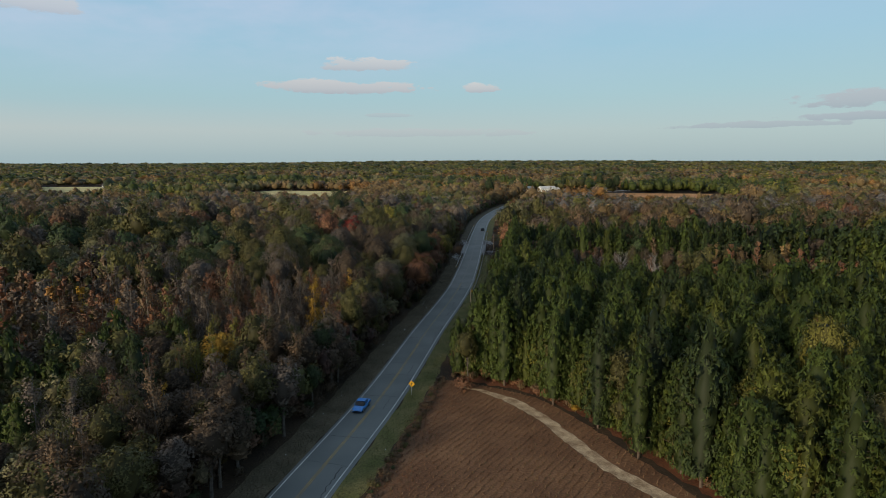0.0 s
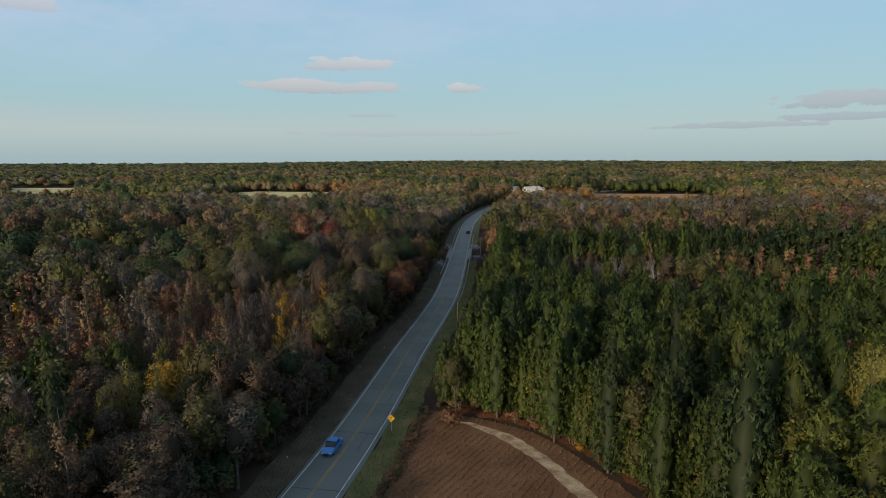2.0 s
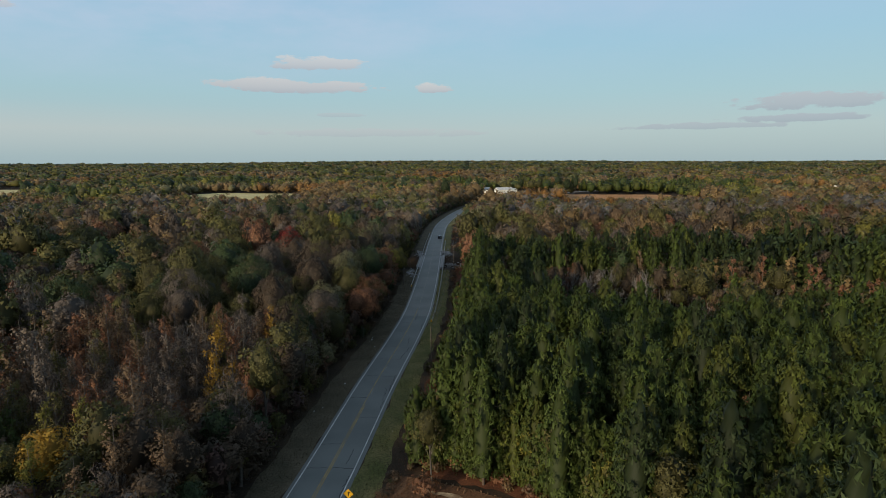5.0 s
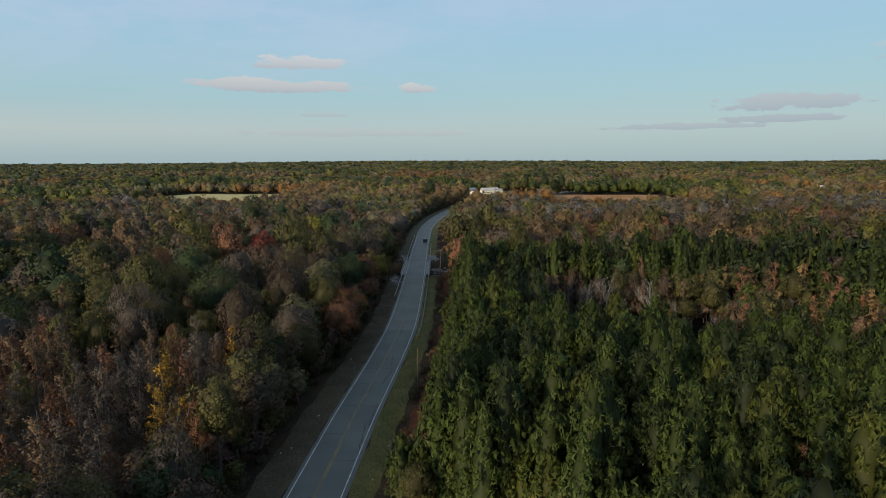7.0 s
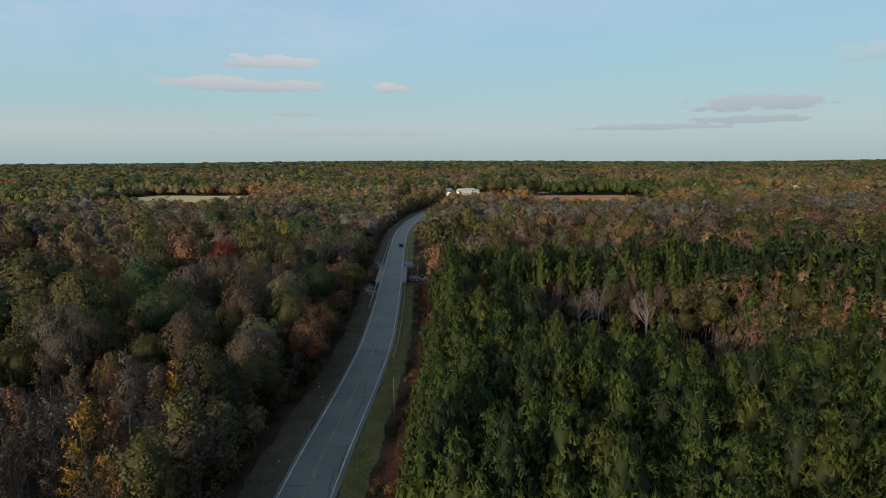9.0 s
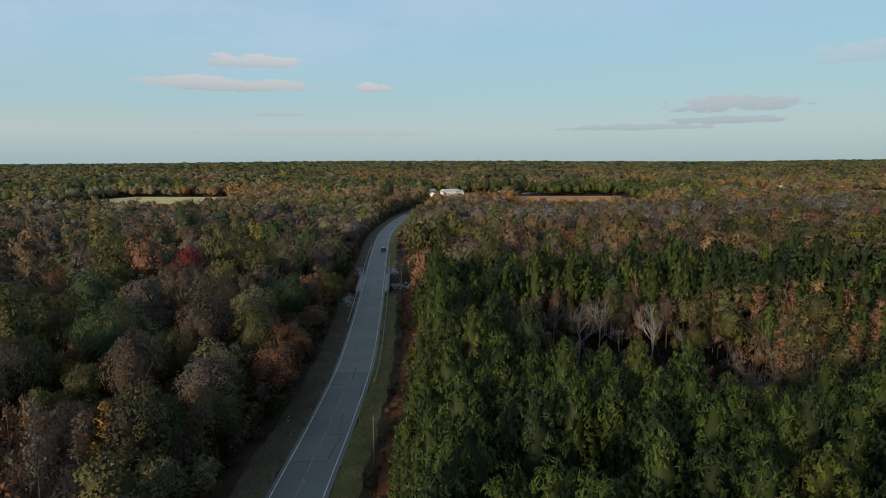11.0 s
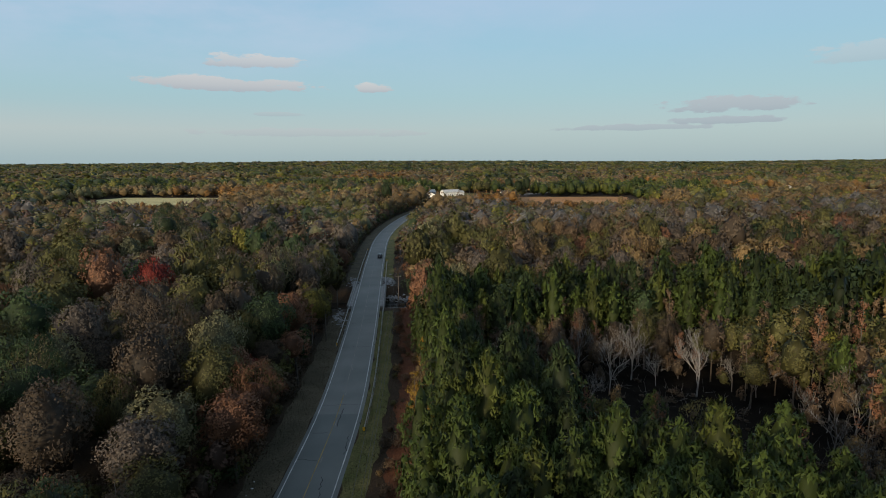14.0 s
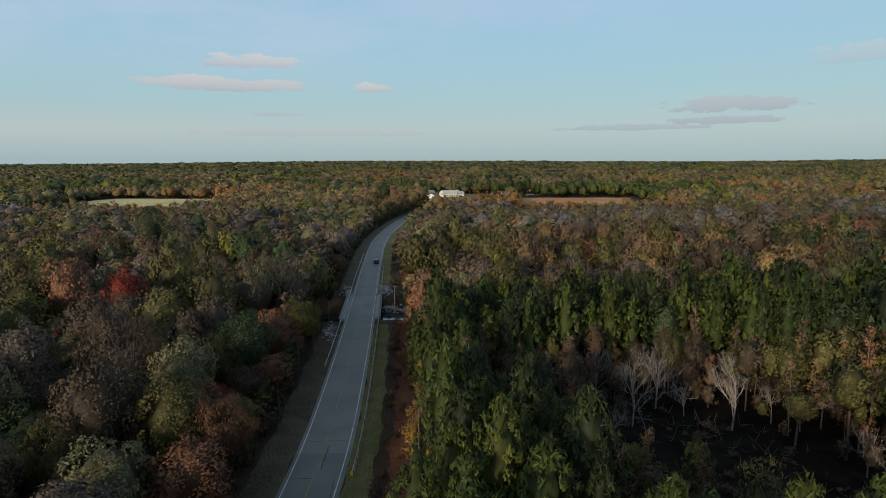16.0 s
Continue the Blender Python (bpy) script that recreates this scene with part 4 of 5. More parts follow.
# single trees that stand out: kind, variant, colour, x, y, scale, height factor
SPECIAL = [
    ("broadleaf", 1, "gold", -39.0, 99.5, 1.1, .85), ("slender", 2, "gold", -27.9, 126.4, 1.3, .95), ("slender", 0, "gold", -27.0, 121.5, .95, .85), ("slender", 1, "gold", -24.5, 122.5, .9, .8),
    ("broadleaf", 2, "red", -37.0, 239.0, 1.5, .95), ("broadleaf", 0, "red", -31.0, 243.0, .75, .9), ("broadleaf", 3, "rust", -4.2, 214.7, 1.3, .75), ("broadleaf", 0, "pale_olive", -15.5, 166.5, 1.4, .6),
    ("broadleaf", 3, "rust", -7.6, 168.0, 1.45, .56), ("broadleaf", 1, "pale_olive", -9.8, 257.4, 1.6, .7), ("broadleaf", 2, "yellow_green", 0.0, 230.0, 1.3, .75), ("broadleaf", 4, "olive", -26.4, 255.2, 1.5, .75),
    ("broadleaf", 1, "dark_green", -67.0, 277.5, 1.3, .9), ("bare", 1, "grey", -44.8, 213.0, 1.35, 1.1), ("bare", 2, "grey", -40.0, 216.0, 1.2, 1.1), ("broadleaf", 2, "pale_olive", -53.0, 217.0, 1.5, .8),
    ("broadleaf", 4, "dark_green", -61.3, 345.0, 1.9, .8), ("broadleaf", 4, "dark_green", -35.0, 176.0, 1.75, .68), ("broadleaf", 4, "rust", -58.0, 214.0, 1.2, .8), ("broadleaf", 2, "rust", -2.0, 201.0, 1.0, .7), ("broadleaf", 3, "olive", -58.0, 180.0, 1.8, .65), ("broadleaf", 1, "rust", -11.0, 183.0, 1.25, .7), ("bare", 3, "grey", -20.0, 222.0, 1.05, 1.0), ("bare", 4, "grey", -25.0, 228.0, 1.1, 1.0), ("broadleaf", 2, "yellow_green", -18.0, 240.0, 1.2, .75), ("broadleaf", 0, "bright_green", -15.0, 176.0, .65, .75), ("broadleaf", 3, "pale_olive", -20.0, 186.0, 1.5, .66),
    ("broadleaf", 2, "yellow_green", 146.0, 345.0, 1.3, .9), ("bare", 0, "grey", 81.6, 284.0, 1.2, 1.1), ("bare", 3, "grey", 34.0, 272.0, 1.2, 1.0), ("bare", 2, "grey", 36.0, 291.0, 1.15, 1.0),
    ("slender", 1, "gold", 16.6, 176.0, .85, .8), ("slender", 3, "gold", 17.6, 172.0, .7, .7), ("broadleaf", 0, "gold", 21.5, 91.5, .28, .35), ("broadleaf", 3, "orange", 18.5, 98.0, .2, .25),
    ("bare", 3, "grey", 44.2, 66.5, .78, .95), ("broadleaf", 3, "yellow_green", 53.0, 79.0, 1.25, 1.05), ("broadleaf", 2, "olive", 48.5, 62.0, 1.1, .95),
    ("bare", 0, "grey", 59.0, 192.0, 1.25, 1.0), ("bare", 2, "grey", 62.0, 188.5, .75, .9), ("bare", 1, "grey", 66.2, 182.5, 1.25, 1.0), ("bare", 3, "grey", 52.0, 186.5, 1.0, .95), ("bare", 2, "grey", 47.0, 183.0, .7, .9),
    ("bare", 0, "grey", 78.5, 163.0, 1.15, 1.1), ("broadleaf", 1, "olive", 72.0, 176.5, .8, .85), ("broadleaf", 4, "olive", 64.0, 196.5, .9, .95), ("bare", 0, "grey", 57.0, 161.0, .5, .8), ("bare", 1, "grey", 74.0, 154.5, .55, .8),
    ("broadleaf", 4, "dark_green", 147.0, 722.0, 1.5, 1.0), ("broadleaf", 1, "dark_green", 188.0, 712.0, 1.5, 1.0), ("broadleaf", 2, "dark_green", 198.0, 708.0, 1.6, .95), ("broadleaf", 0, "dark_green", 208.0, 712.0, 1.4, 1.0), ("broadleaf", 3, "dark_green", 44.0, 556.0, 1.6, 1.0), ("broadleaf", 2, "olive", 36.0, 552.0, 1.4, 1.0),
    ("broadleaf", 1, "yellow_green", 31.0, 112.0, .75, .85), ("broadleaf", 1, "olive", 23.0, 97.5, .72, .85), ("broadleaf", 2, "olive", 10.5, 108.0, .55, .7),
]
rt = random.Random(11)
TAKEN = []
for kind, v, pal, x, y, s, tall in SPECIAL:
    wide = 1.55 if kind == "broadleaf" and s >= 1.2 else 1.0
    tree_thing(kind, v + 10 if wide > 1 else v, pal, x, y, s / wide, rt.uniform(0, 360), tall * wide)
    TAKEN.append((x, y, (3.7 if s >= 1.2 else 2.7) * s if kind == "broadleaf" else 2.4 * s))


def taken(x, y):
    return any(abs(x - a) < d and abs(y - b) < d for a, b, d in TAKEN)


COUNT = {"pine": 0, "broadleaf": 0, "slender": 0, "bare": 0, "shrub": 0}
mid = Wood()
pines = Wood()


def reach(x, y):
    """About how near the view comes to a place."""
    return max(67, y - 107, (1.45 if x > 0 else 1.75) * abs(x - 4))


def plant(x, yv, off, dmul):
    b = bounds(yv)
    if x < b[0] or x > b[1] or not free(x, yv, off) or taken(x, yv):
        return
    swamp = off > 0 and inside(x, yv, SWAMP)
    if swamp and rt.random() < .12:
        return
    sp = species(x, yv, off, rt)
    if sp is None:
        return
    kind, pal, s = sp
    if swamp:
        tv, cv = shape("broadleaf", rt.randrange(5), 2)
        sm = rt.uniform(.3, .55)
        mid.put("leaf", cv, PAL[pick(rt, ("dark_brown", 3), ("brown", 2), ("olive", 1.5), ("rust", .6))], x + rt.uniform(-2, 2), yv + rt.uniform(-2.5, .5), -2.0 * sm, sm, rt.uniform(0, 6.28), .9)
    rim = kind == "pine" and off > 0 and (off < 18 or any(inside(x + ax, yv + ay, FIELD) for ax, ay in ((-6, 0), (0, -7), (-4, -4))))
    v = (6 + rt.randrange(3) if rim else rt.randrange(6)) if kind == "pine" else 3 + rt.randrange(2) if pal in ("grey_brown", "brown") and kind == "broadleaf" else rt.randrange(5)
    tall = rt.uniform(.9, 1.08) if off > 0 and yv < PINE_FAR else rt.uniform(.68, 1.12)
    g = reach(x, yv)
    if kind == "broadleaf" and not swamp and (off < 0 or yv > PINE_FAR):
        if yv > 145:
            v += 10
            s, tall = s * rt.uniform(.6, 1.05), rt.uniform(.9, 1.4)
        else:
            w = rt.uniform(.9, 1.25)
            s, tall = s * w, tall / w ** .8
    s *= dmul
    if g < 98 and COUNT[kind] < 300:
        COUNT[kind] += 1
        tree_thing(kind, v, pal, x, yv, s, rt.uniform(0, 360), tall)
        return
    tv, cv = shape(kind, v, 1 if g < 140 else 2)
    q = rt.uniform(.75, 1.3)
    w = pines if kind == "pine" else mid
    z, a = float(land(np.array([x]), np.array([yv]))[0]), rt.uniform(0, 6.28)
    w.put("leaf", cv, [c * q for c in PAL[pal]], x, yv, z, s, a, tall)
    w.put("wood", tv, (.045, .035, .027) if kind == "pine" else (.21, .195, .18) if kind == "bare" else (.16, .14, .12) if kind == "slender" else (.08, .065, .05), x, yv, z, s, a, tall)


for y0, y1, dl, dr in ((40, 62, 4.2, 4.6), (62, 100, 3.8, 4.4), (100, 150, 3.7, 4.4), (150, 190, 5.8, 4.2), (190, 232, 6.3, 4.3), (232, 270, 6.4, 6.2), (270, 330, 6.8, 6.6)):
    lo, hi = bounds(y1)
    mx = float(ROAD[np.searchsorted(ROAD[:, 1], (y0 + y1) / 2), 0])
    for side, x0, x1, d in ((-1, lo, mx + 6, dl), (1, mx - 6, hi, dr)):
        for x, yv in spots(x0, x1, y0, y1, d, rt):
            off = float(offset(x, yv)[0])
            if off * side > 0:
                plant(x, yv, off, 1.0 if yv < 232 else 1.08)

# shrubs along the forest edges
for y0, y1, side in ((50, 250, -1), (104, 256, 1), (296, 560, -1), (296, 560, 1)):
    yv = y0
    while yv < y1:
        for _ in range(2):
            o = -rt.uniform(9.2, 12.5) if side < 0 else rt.uniform(8.2, 14.5)
            x, yy2, _a = on_road(yv + rt.uniform(-1, 1), o)
            pal = pick(rt, ("dark_brown", 3), ("brown", 2), ("olive", 1.5), ("dark_green", 1)) if side < 0 else pick(rt, ("rust", 2), ("brown", 3), ("dark_brown", 2), ("tan", 1), ("olive", 1.2))
            if side > 0 and 8.8 < o < 12.5 and rt.random() < .55:
                continue
            s = rt.uniform(.55, 1.25) * (.6 if side > 0 and o < 12.5 else 1)
            v = rt.randrange(4)
            if side < 0 and rt.random() < .6:
                sm = rt.uniform(.38, .68)
                x, yy2, _a = on_road(yv + rt.uniform(-1, 1), -rt.uniform(9.8, 13.5))
                tv, cv = shape("broadleaf", v, 2)
                zz = float(land(np.array([x]), np.array([yy2]))[0]) - 1.6 * sm
                mid.put("leaf", cv, [c * rt.uniform(.8, 1.15) for c in PAL[pal]], x, yy2, zz, sm, rt.uniform(0, 6.28), rt.uniform(.75, 1))
                continue
            if yv < 250 and COUNT["shrub"] < 220:
                COUNT["shrub"] += 1
                tree_thing("shrub", v, pal, x, yy2, s, rt.uniform(0, 360))
            else:
                tv, cv = shape("shrub", v, 1)
                mid.put("leaf", cv, PAL[pal], x, yy2, float(land(np.array([x]), np.array([yy2]))[0]), s, rt.uniform(0, 6.28), 1)
        yv += 1.7
# weeds in the ditch between verge and field
yv = 50.0
while yv < 108:
    x, yy2, _a = on_road(yv, rt.uniform(7.8, 9.3))
    tv, cv = shape("shrub", rt.randrange(4), 1)
    mid.put("leaf", cv, PAL[pick(rt, ("dark_brown", 3), ("olive", 2), ("brown", 2), ("dark_green", 1))], x, yy2, -.3, rt.uniform(.2, .45), rt.uniform(0, 6.28), 1)
    yv += .45
# young pines and bushes that close the plantation's rim
RIM = smooth_line([(1.5, 108.5), (6, 108.0), (12, 104.5), (18, 99.5), (24, 89), (28.3, 79), (33, 68.5), (40, 56), (47, 44)], .9)
for i in range(0, len(RIM)):
    for _ in range(3):
        x, yy2 = RIM[i] + np.array([rt.uniform(-.6, 3.2), rt.uniform(-.4, 2.6)])
        kind, v, pal, sc = pick(rt, (("pine", 6 + rt.randrange(3), "pine", rt.uniform(.4, .85)), 2.4), (("pine", 6 + rt.randrange(3), "pine_yellow", rt.uniform(.4, .8)), 1.8), (("broadleaf", rt.randrange(5), "olive", rt.uniform(.3, .7)), 2.2), (("broadleaf", rt.randrange(5), "yellow_green", rt.uniform(.25, .55)), 1.2), (("shrub", rt.randrange(4), "rust", rt.uniform(.4, .8)), .8))
        tv, cv = shape(kind, v, 2 if kind == "broadleaf" else 1)
        q = rt.uniform(.8, 1.2)
        (pines if kind == "pine" else mid).put("leaf", cv, [c * q for c in PAL[pal]], x, yy2, 0, sc, rt.uniform(0, 6.28), rt.uniform(.8, 1.1))
# low growth on the field's far edge and under the pines' edge
for i in range(70):
    t = i / 70
    x, yy2 = (1 + 22 * t * 1.25, 107.5 - 2.0 * t - 24 * t ** 1.6) if i % 2 else (27 + 13 * t, 80 - 27 * t)
    tv, cv = shape("shrub", i % 4, 1)
    mid.put("leaf", cv, PAL[pick(rt, ("rust", 3), ("brown", 2), ("olive", 2), ("tan", 1), ("dark_green", 1))], x + rt.uniform(.5, 2.5), yy2 + rt.uniform(.3, 2), 0, rt.uniform(.35, .8), rt.uniform(0, 6.28), 1)
# dead brush standing in the open swamp
for i in range(260):
    x, yy2 = rt.uniform(40, 78), rt.uniform(145, 193)
    tv, cv = shape("shrub", i % 4, 1)
    if inside(x, yy2, POOL):
        mid.put("wood", tv, (.25, .23, .21), x, yy2, 0, rt.uniform(.5, 1), rt.uniform(0, 6.28), 1)
        if rt.random() < .4:
            mid.put("leaf", cv, PAL["dark_brown"], x, yy2, 0, rt.uniform(.3, .6), rt.uniform(0, 6.28), .6)
mid.finish("woodland", "mixed autumn hardwoods in brown, olive, rust and grey", "woodland")
pines.finish("pine_plantation", "dense rows of deep green plantation pines", "pine wood", M_NEEDLE)

# woods farther off
C0 = [(t.arrays(), c.arrays()) for t, c in (distant(60 + i, 150, .95, h=13 + i, R=4.4 + .3 * i, level=2) for i in range(5))]
C1 = [distant(70 + i, 100, 1.2, h=13 + i * .7, R=4.6 + .3 * i) for i in range(6)]
C1P = [distant(90 + i, 80, 1.15, h=16 + i * .5, R=3.7, pointed=i % 2 == 0) for i in range(4)]
C2 = [distant(110 + i, 54, 1.7, R=5.6 + .3 * i, h=13 + i * .7) for i in range(6)]
C2P = [distant(130 + i, 44, 1.6, h=16 + i, R=4.6, pointed=i % 3 == 0) for i in range(4)]
C3 = [distant(150 + i, 12, 3.0, R=7.5, h=13 + i * .6) for i in range(6)]
for fn, (y0, y1, d), (A, B), lab in (("far_woods", (330, 600, 8.0), (C1, C1P), "far autumn woods of mixed hardwood and pine"),
                                     ("farther_woods", (600, 930, 10.4), (C2, C2P), "farther autumn woods in gold, green and brown"),
                                     ("distant_woods", (930, 2000, 18.5), (C3, C3), "distant woods reaching over the plain"),
                                     ("skyline_woods", (2000, 4500, 55.0), (C3, C3), "woods on the skyline")):
    w = Wood()
    A = [(t.arrays(), c.arrays()) for t, c in A]
    B = [(t.arrays(), c.arrays()) for t, c in B]
    yb = y0
    while yb < y1:
        ye = min(y1, yb + max(60, d * 4))
        lo, hi = bounds(ye)
        for x, yv in spots(lo, hi, yb, ye, d, rt):
            b = bounds(yv)
            off = float(offset(x, yv)[0]) if yv < 800 else 99.0
            if x < b[0] or x > b[1] or (yv < 800 and abs(off) < 11) or not free(x, yv, off) or taken(x, yv):
                continue
            if yv > 930 and patch(x, yv, 170, 5) > .47:
                continue
            kind, pal, s = species(x, yv, off, rt)
            if any(inside(x, yv, p) for p in LOWGROWTH):
                s *= rt.uniform(.3, .58)
            tv, cv = (B if kind == "pine" else C0 if yv < 430 else A)[rt.randrange(4)]
            q = rt.uniform(1.0, 1.36) * (1 + .4 * patch(x, yv, 60, 3))
            col = np.array(PAL[pal]) * q
            if kind == "bare":
                col = np.array((.14, .127, .115)) * q
            z = float(land(np.array([x]), np.array([yv]))[0])
            sc = s * (1 if yv < 930 else 1.1 if yv < 2000 else 1.0) * (1 + .3 * patch(x, yv, 75, 12))
            a = rt.uniform(0, 6.28)
            wide = 1.15 if yv < 930 else 1.35 if yv < 2000 else 3.2
            w.put("leaf", cv, col, x, yv, z, sc * wide, a, rt.uniform(.65, 1.15) / wide)
            if yv < 600:
                w.put("wood", tv, (.14, .115, .09), x, yv, z, sc, a, 1)
        yb = ye
    w.finish(fn, lab, "woods", M_FAR)

# ---- things on and beside the road ----
def guard_rail(y0, y1, off, name_label):
    """W-beam guard rail on steel posts with yellow end markers."""
    root = new("guard_rail")
    x, yv, _ = on_road(y0, off)
    root.location = (x, yv, 0)
    inv = Matrix.Translation((-x, -yv, 0))
    prof = [(0.0, .40), (.05, .46), (-.03, .53), (-.03, .57), (.05, .64), (0.0, .72)]
    sgn = -1 if off > 0 else 1
    offs = [off + sgn * p[0] for p in prof] + [off + sgn * (p[0] - .012) for p in reversed(prof)]
    zs = [p[1] + .05 for p in prof] + [p[1] + .05 for p in reversed(prof)]
    b = strip("beam", y0, y1, offs + offs[:1], zs + zs[:1], M_STEEL, follow=False)
    b.data.transform(inv)
    b.parent = root
    post = None
    yy = y0 + .4
    while yy < y1:
        px, py, tr = on_road(yy, off + (.12 if off > 0 else -.12))
        if post is None:
            bm = box_bm(.10, .15, 1.5, (0, 0, 0.0), .01)
            post = part("post", bm, M_STEEL, root)
            ob = post
        else:
            ob = new("post", post.data)
            ob.parent = root
        ob.matrix_basis = pose(px - x, py - yv, 0.05, 0, 0, tr)
        yy += 1.9
    for ye in (y0, y1):
        px, py, tr = on_road(ye, off)
        bm = box_bm(.34, .12, .62, (0, 0, .50), .04)
        m = part("end_marker", bm, M_SIGN, root, "yellow reflective end marker")
        m.matrix_basis = pose(px - x, py - yv, 0.05, 0, 0, tr)
    tagged(root, name_label, "guard rail", "guard rails of the bridge")


guard_rail(180.3, 330, 4.85, "galvanised steel guard rail beside the grass verge")
guard_rail(220.6, 361, -4.55, "galvanised steel guard rail above the creek bank")

# bridge
bx, by, bt = on_road(272, 0)
bridge = new("bridge")
bridge.matrix_basis = pose(bx, by, 0, 0, 0, bt)
part("deck", box_bm(10.6, 30, .8, (0, 0, -.36), .03), M_CONC, bridge)
for s in (-1, 1):
    part("kerb", box_bm(.35, 30, .28, (s * 5.1 - .3, 0, .16), .03) if s > 0 else box_bm(.35, 30, .28, (-5.25, 0, .16), .03), M_CONC, bridge)
for yv in (-7, 7):
    part("pier", box_bm(9.4, .8, 5.0, (0, yv, -3.2), .05), M_CONC, bridge)
for yv in (-14.6, 14.6):
    part("abutment", box_bm(10.2, .8, 3.4, (0, yv, -2.3), .05), M_CONC, bridge)
tagged(bridge, "low concrete road bridge over a dark creek", "bridge")


def stones(name, spots_, label):
    """Heap of angular broken stones."""
    r = random.Random(4)
    VV, FF, n = [], [], 0
    base = bmesh.new()
    bmesh.ops.create_icosphere(base, subdivisions=1, radius=1)
    bv = np.array([v.co[:] for v in base.verts])
    bf = np.array([[v.index for v in f.verts] for f in base.faces])
    base.free()
    rs = np.random.RandomState(8)
    for cx, cy, sx, sy, k, s0 in spots_:
        for _ in range(k):
            x, yv = cx + r.gauss(0, sx), cy + r.gauss(0, sy)
            z = float(land(np.array([x]), np.array([yv]))[0])
            s = s0 * r.uniform(.5, 1.4)
            V = bv * (1 + rs.uniform(-.28, .28, (len(bv), 1))) * np.array([s, s * r.uniform(.6, 1), s * r.uniform(.45, .8)])
            VV.append(V + np.array([x, yv, z + s * .2]))
            FF.append(bf + n)
            n += len(V)
    tagged(new(name, mesh_from(name, np.concatenate(VV), np.concatenate(FF), M_ROCK)), label, "riprap", kind="stuff")


stones("riprap", [(22.5, 261.5, 2.6, .8, 90, .45), (24, 277.5, 3.2, .8, 100, .42), (22.2, 291, 1.1, 3.5, 110, .4), (5.6, 247, .8, 4.5, 80, .36), (10.8, 290, .8, 4.5, 80, .38)], "pale broken stones on the creek banks")

# road sign
sign = new("road_sign")
sign.matrix_basis = pose(-5.6, 99.2, 0, 0, 0, -12)
part("post", box_bm(.07, .05, 2.5, (0, .03, 1.15), .008), M_STEEL, sign)
bm = bmesh.new()
bmesh.ops.create_cone(bm, cap_ends=True, segments=4, radius1=.62, radius2=.62, depth=.012)
bmesh.ops.rotate(bm, cent=(0, 0, 0), matrix=Matrix.Rotation(radians(90), 3, 'X'), verts=bm.verts)
bmesh.ops.translate(bm, vec=(0, -.02, 2.05), verts=bm.verts)
part("panel", bm, M_SIGN, sign, "yellow diamond warning panel")
bm = box_bm(.09, .006, .5, (0, -.034, 2.0))
box_bm(.3, .006, .09, (.08, -.034, 2.2), 0, bm)
part("symbol", bm, M_BLACK, sign, "small dark warning symbol")
tagged(sign, "yellow diamond warning sign on a steel post", "road sign")


def lofted(sections, smooth=True):
    """Closed skin through rings of points."""
    bm = bmesh.new()
    rings = [[bm.verts.new(p) for p in s] for s in sections]
    for a, b in zip(rings, rings[1:]):
        for i in range(len(a)):
            j = (i + 1) % len(a)
            bm.faces.new((a[i], a[j], b[j], b[i]))
    bm.faces.new(list(reversed(rings[0])))
    bm.faces.new(rings[-1])
    bmesh.ops.recalc_face_normals(bm, faces=bm.faces[:])
    return bm


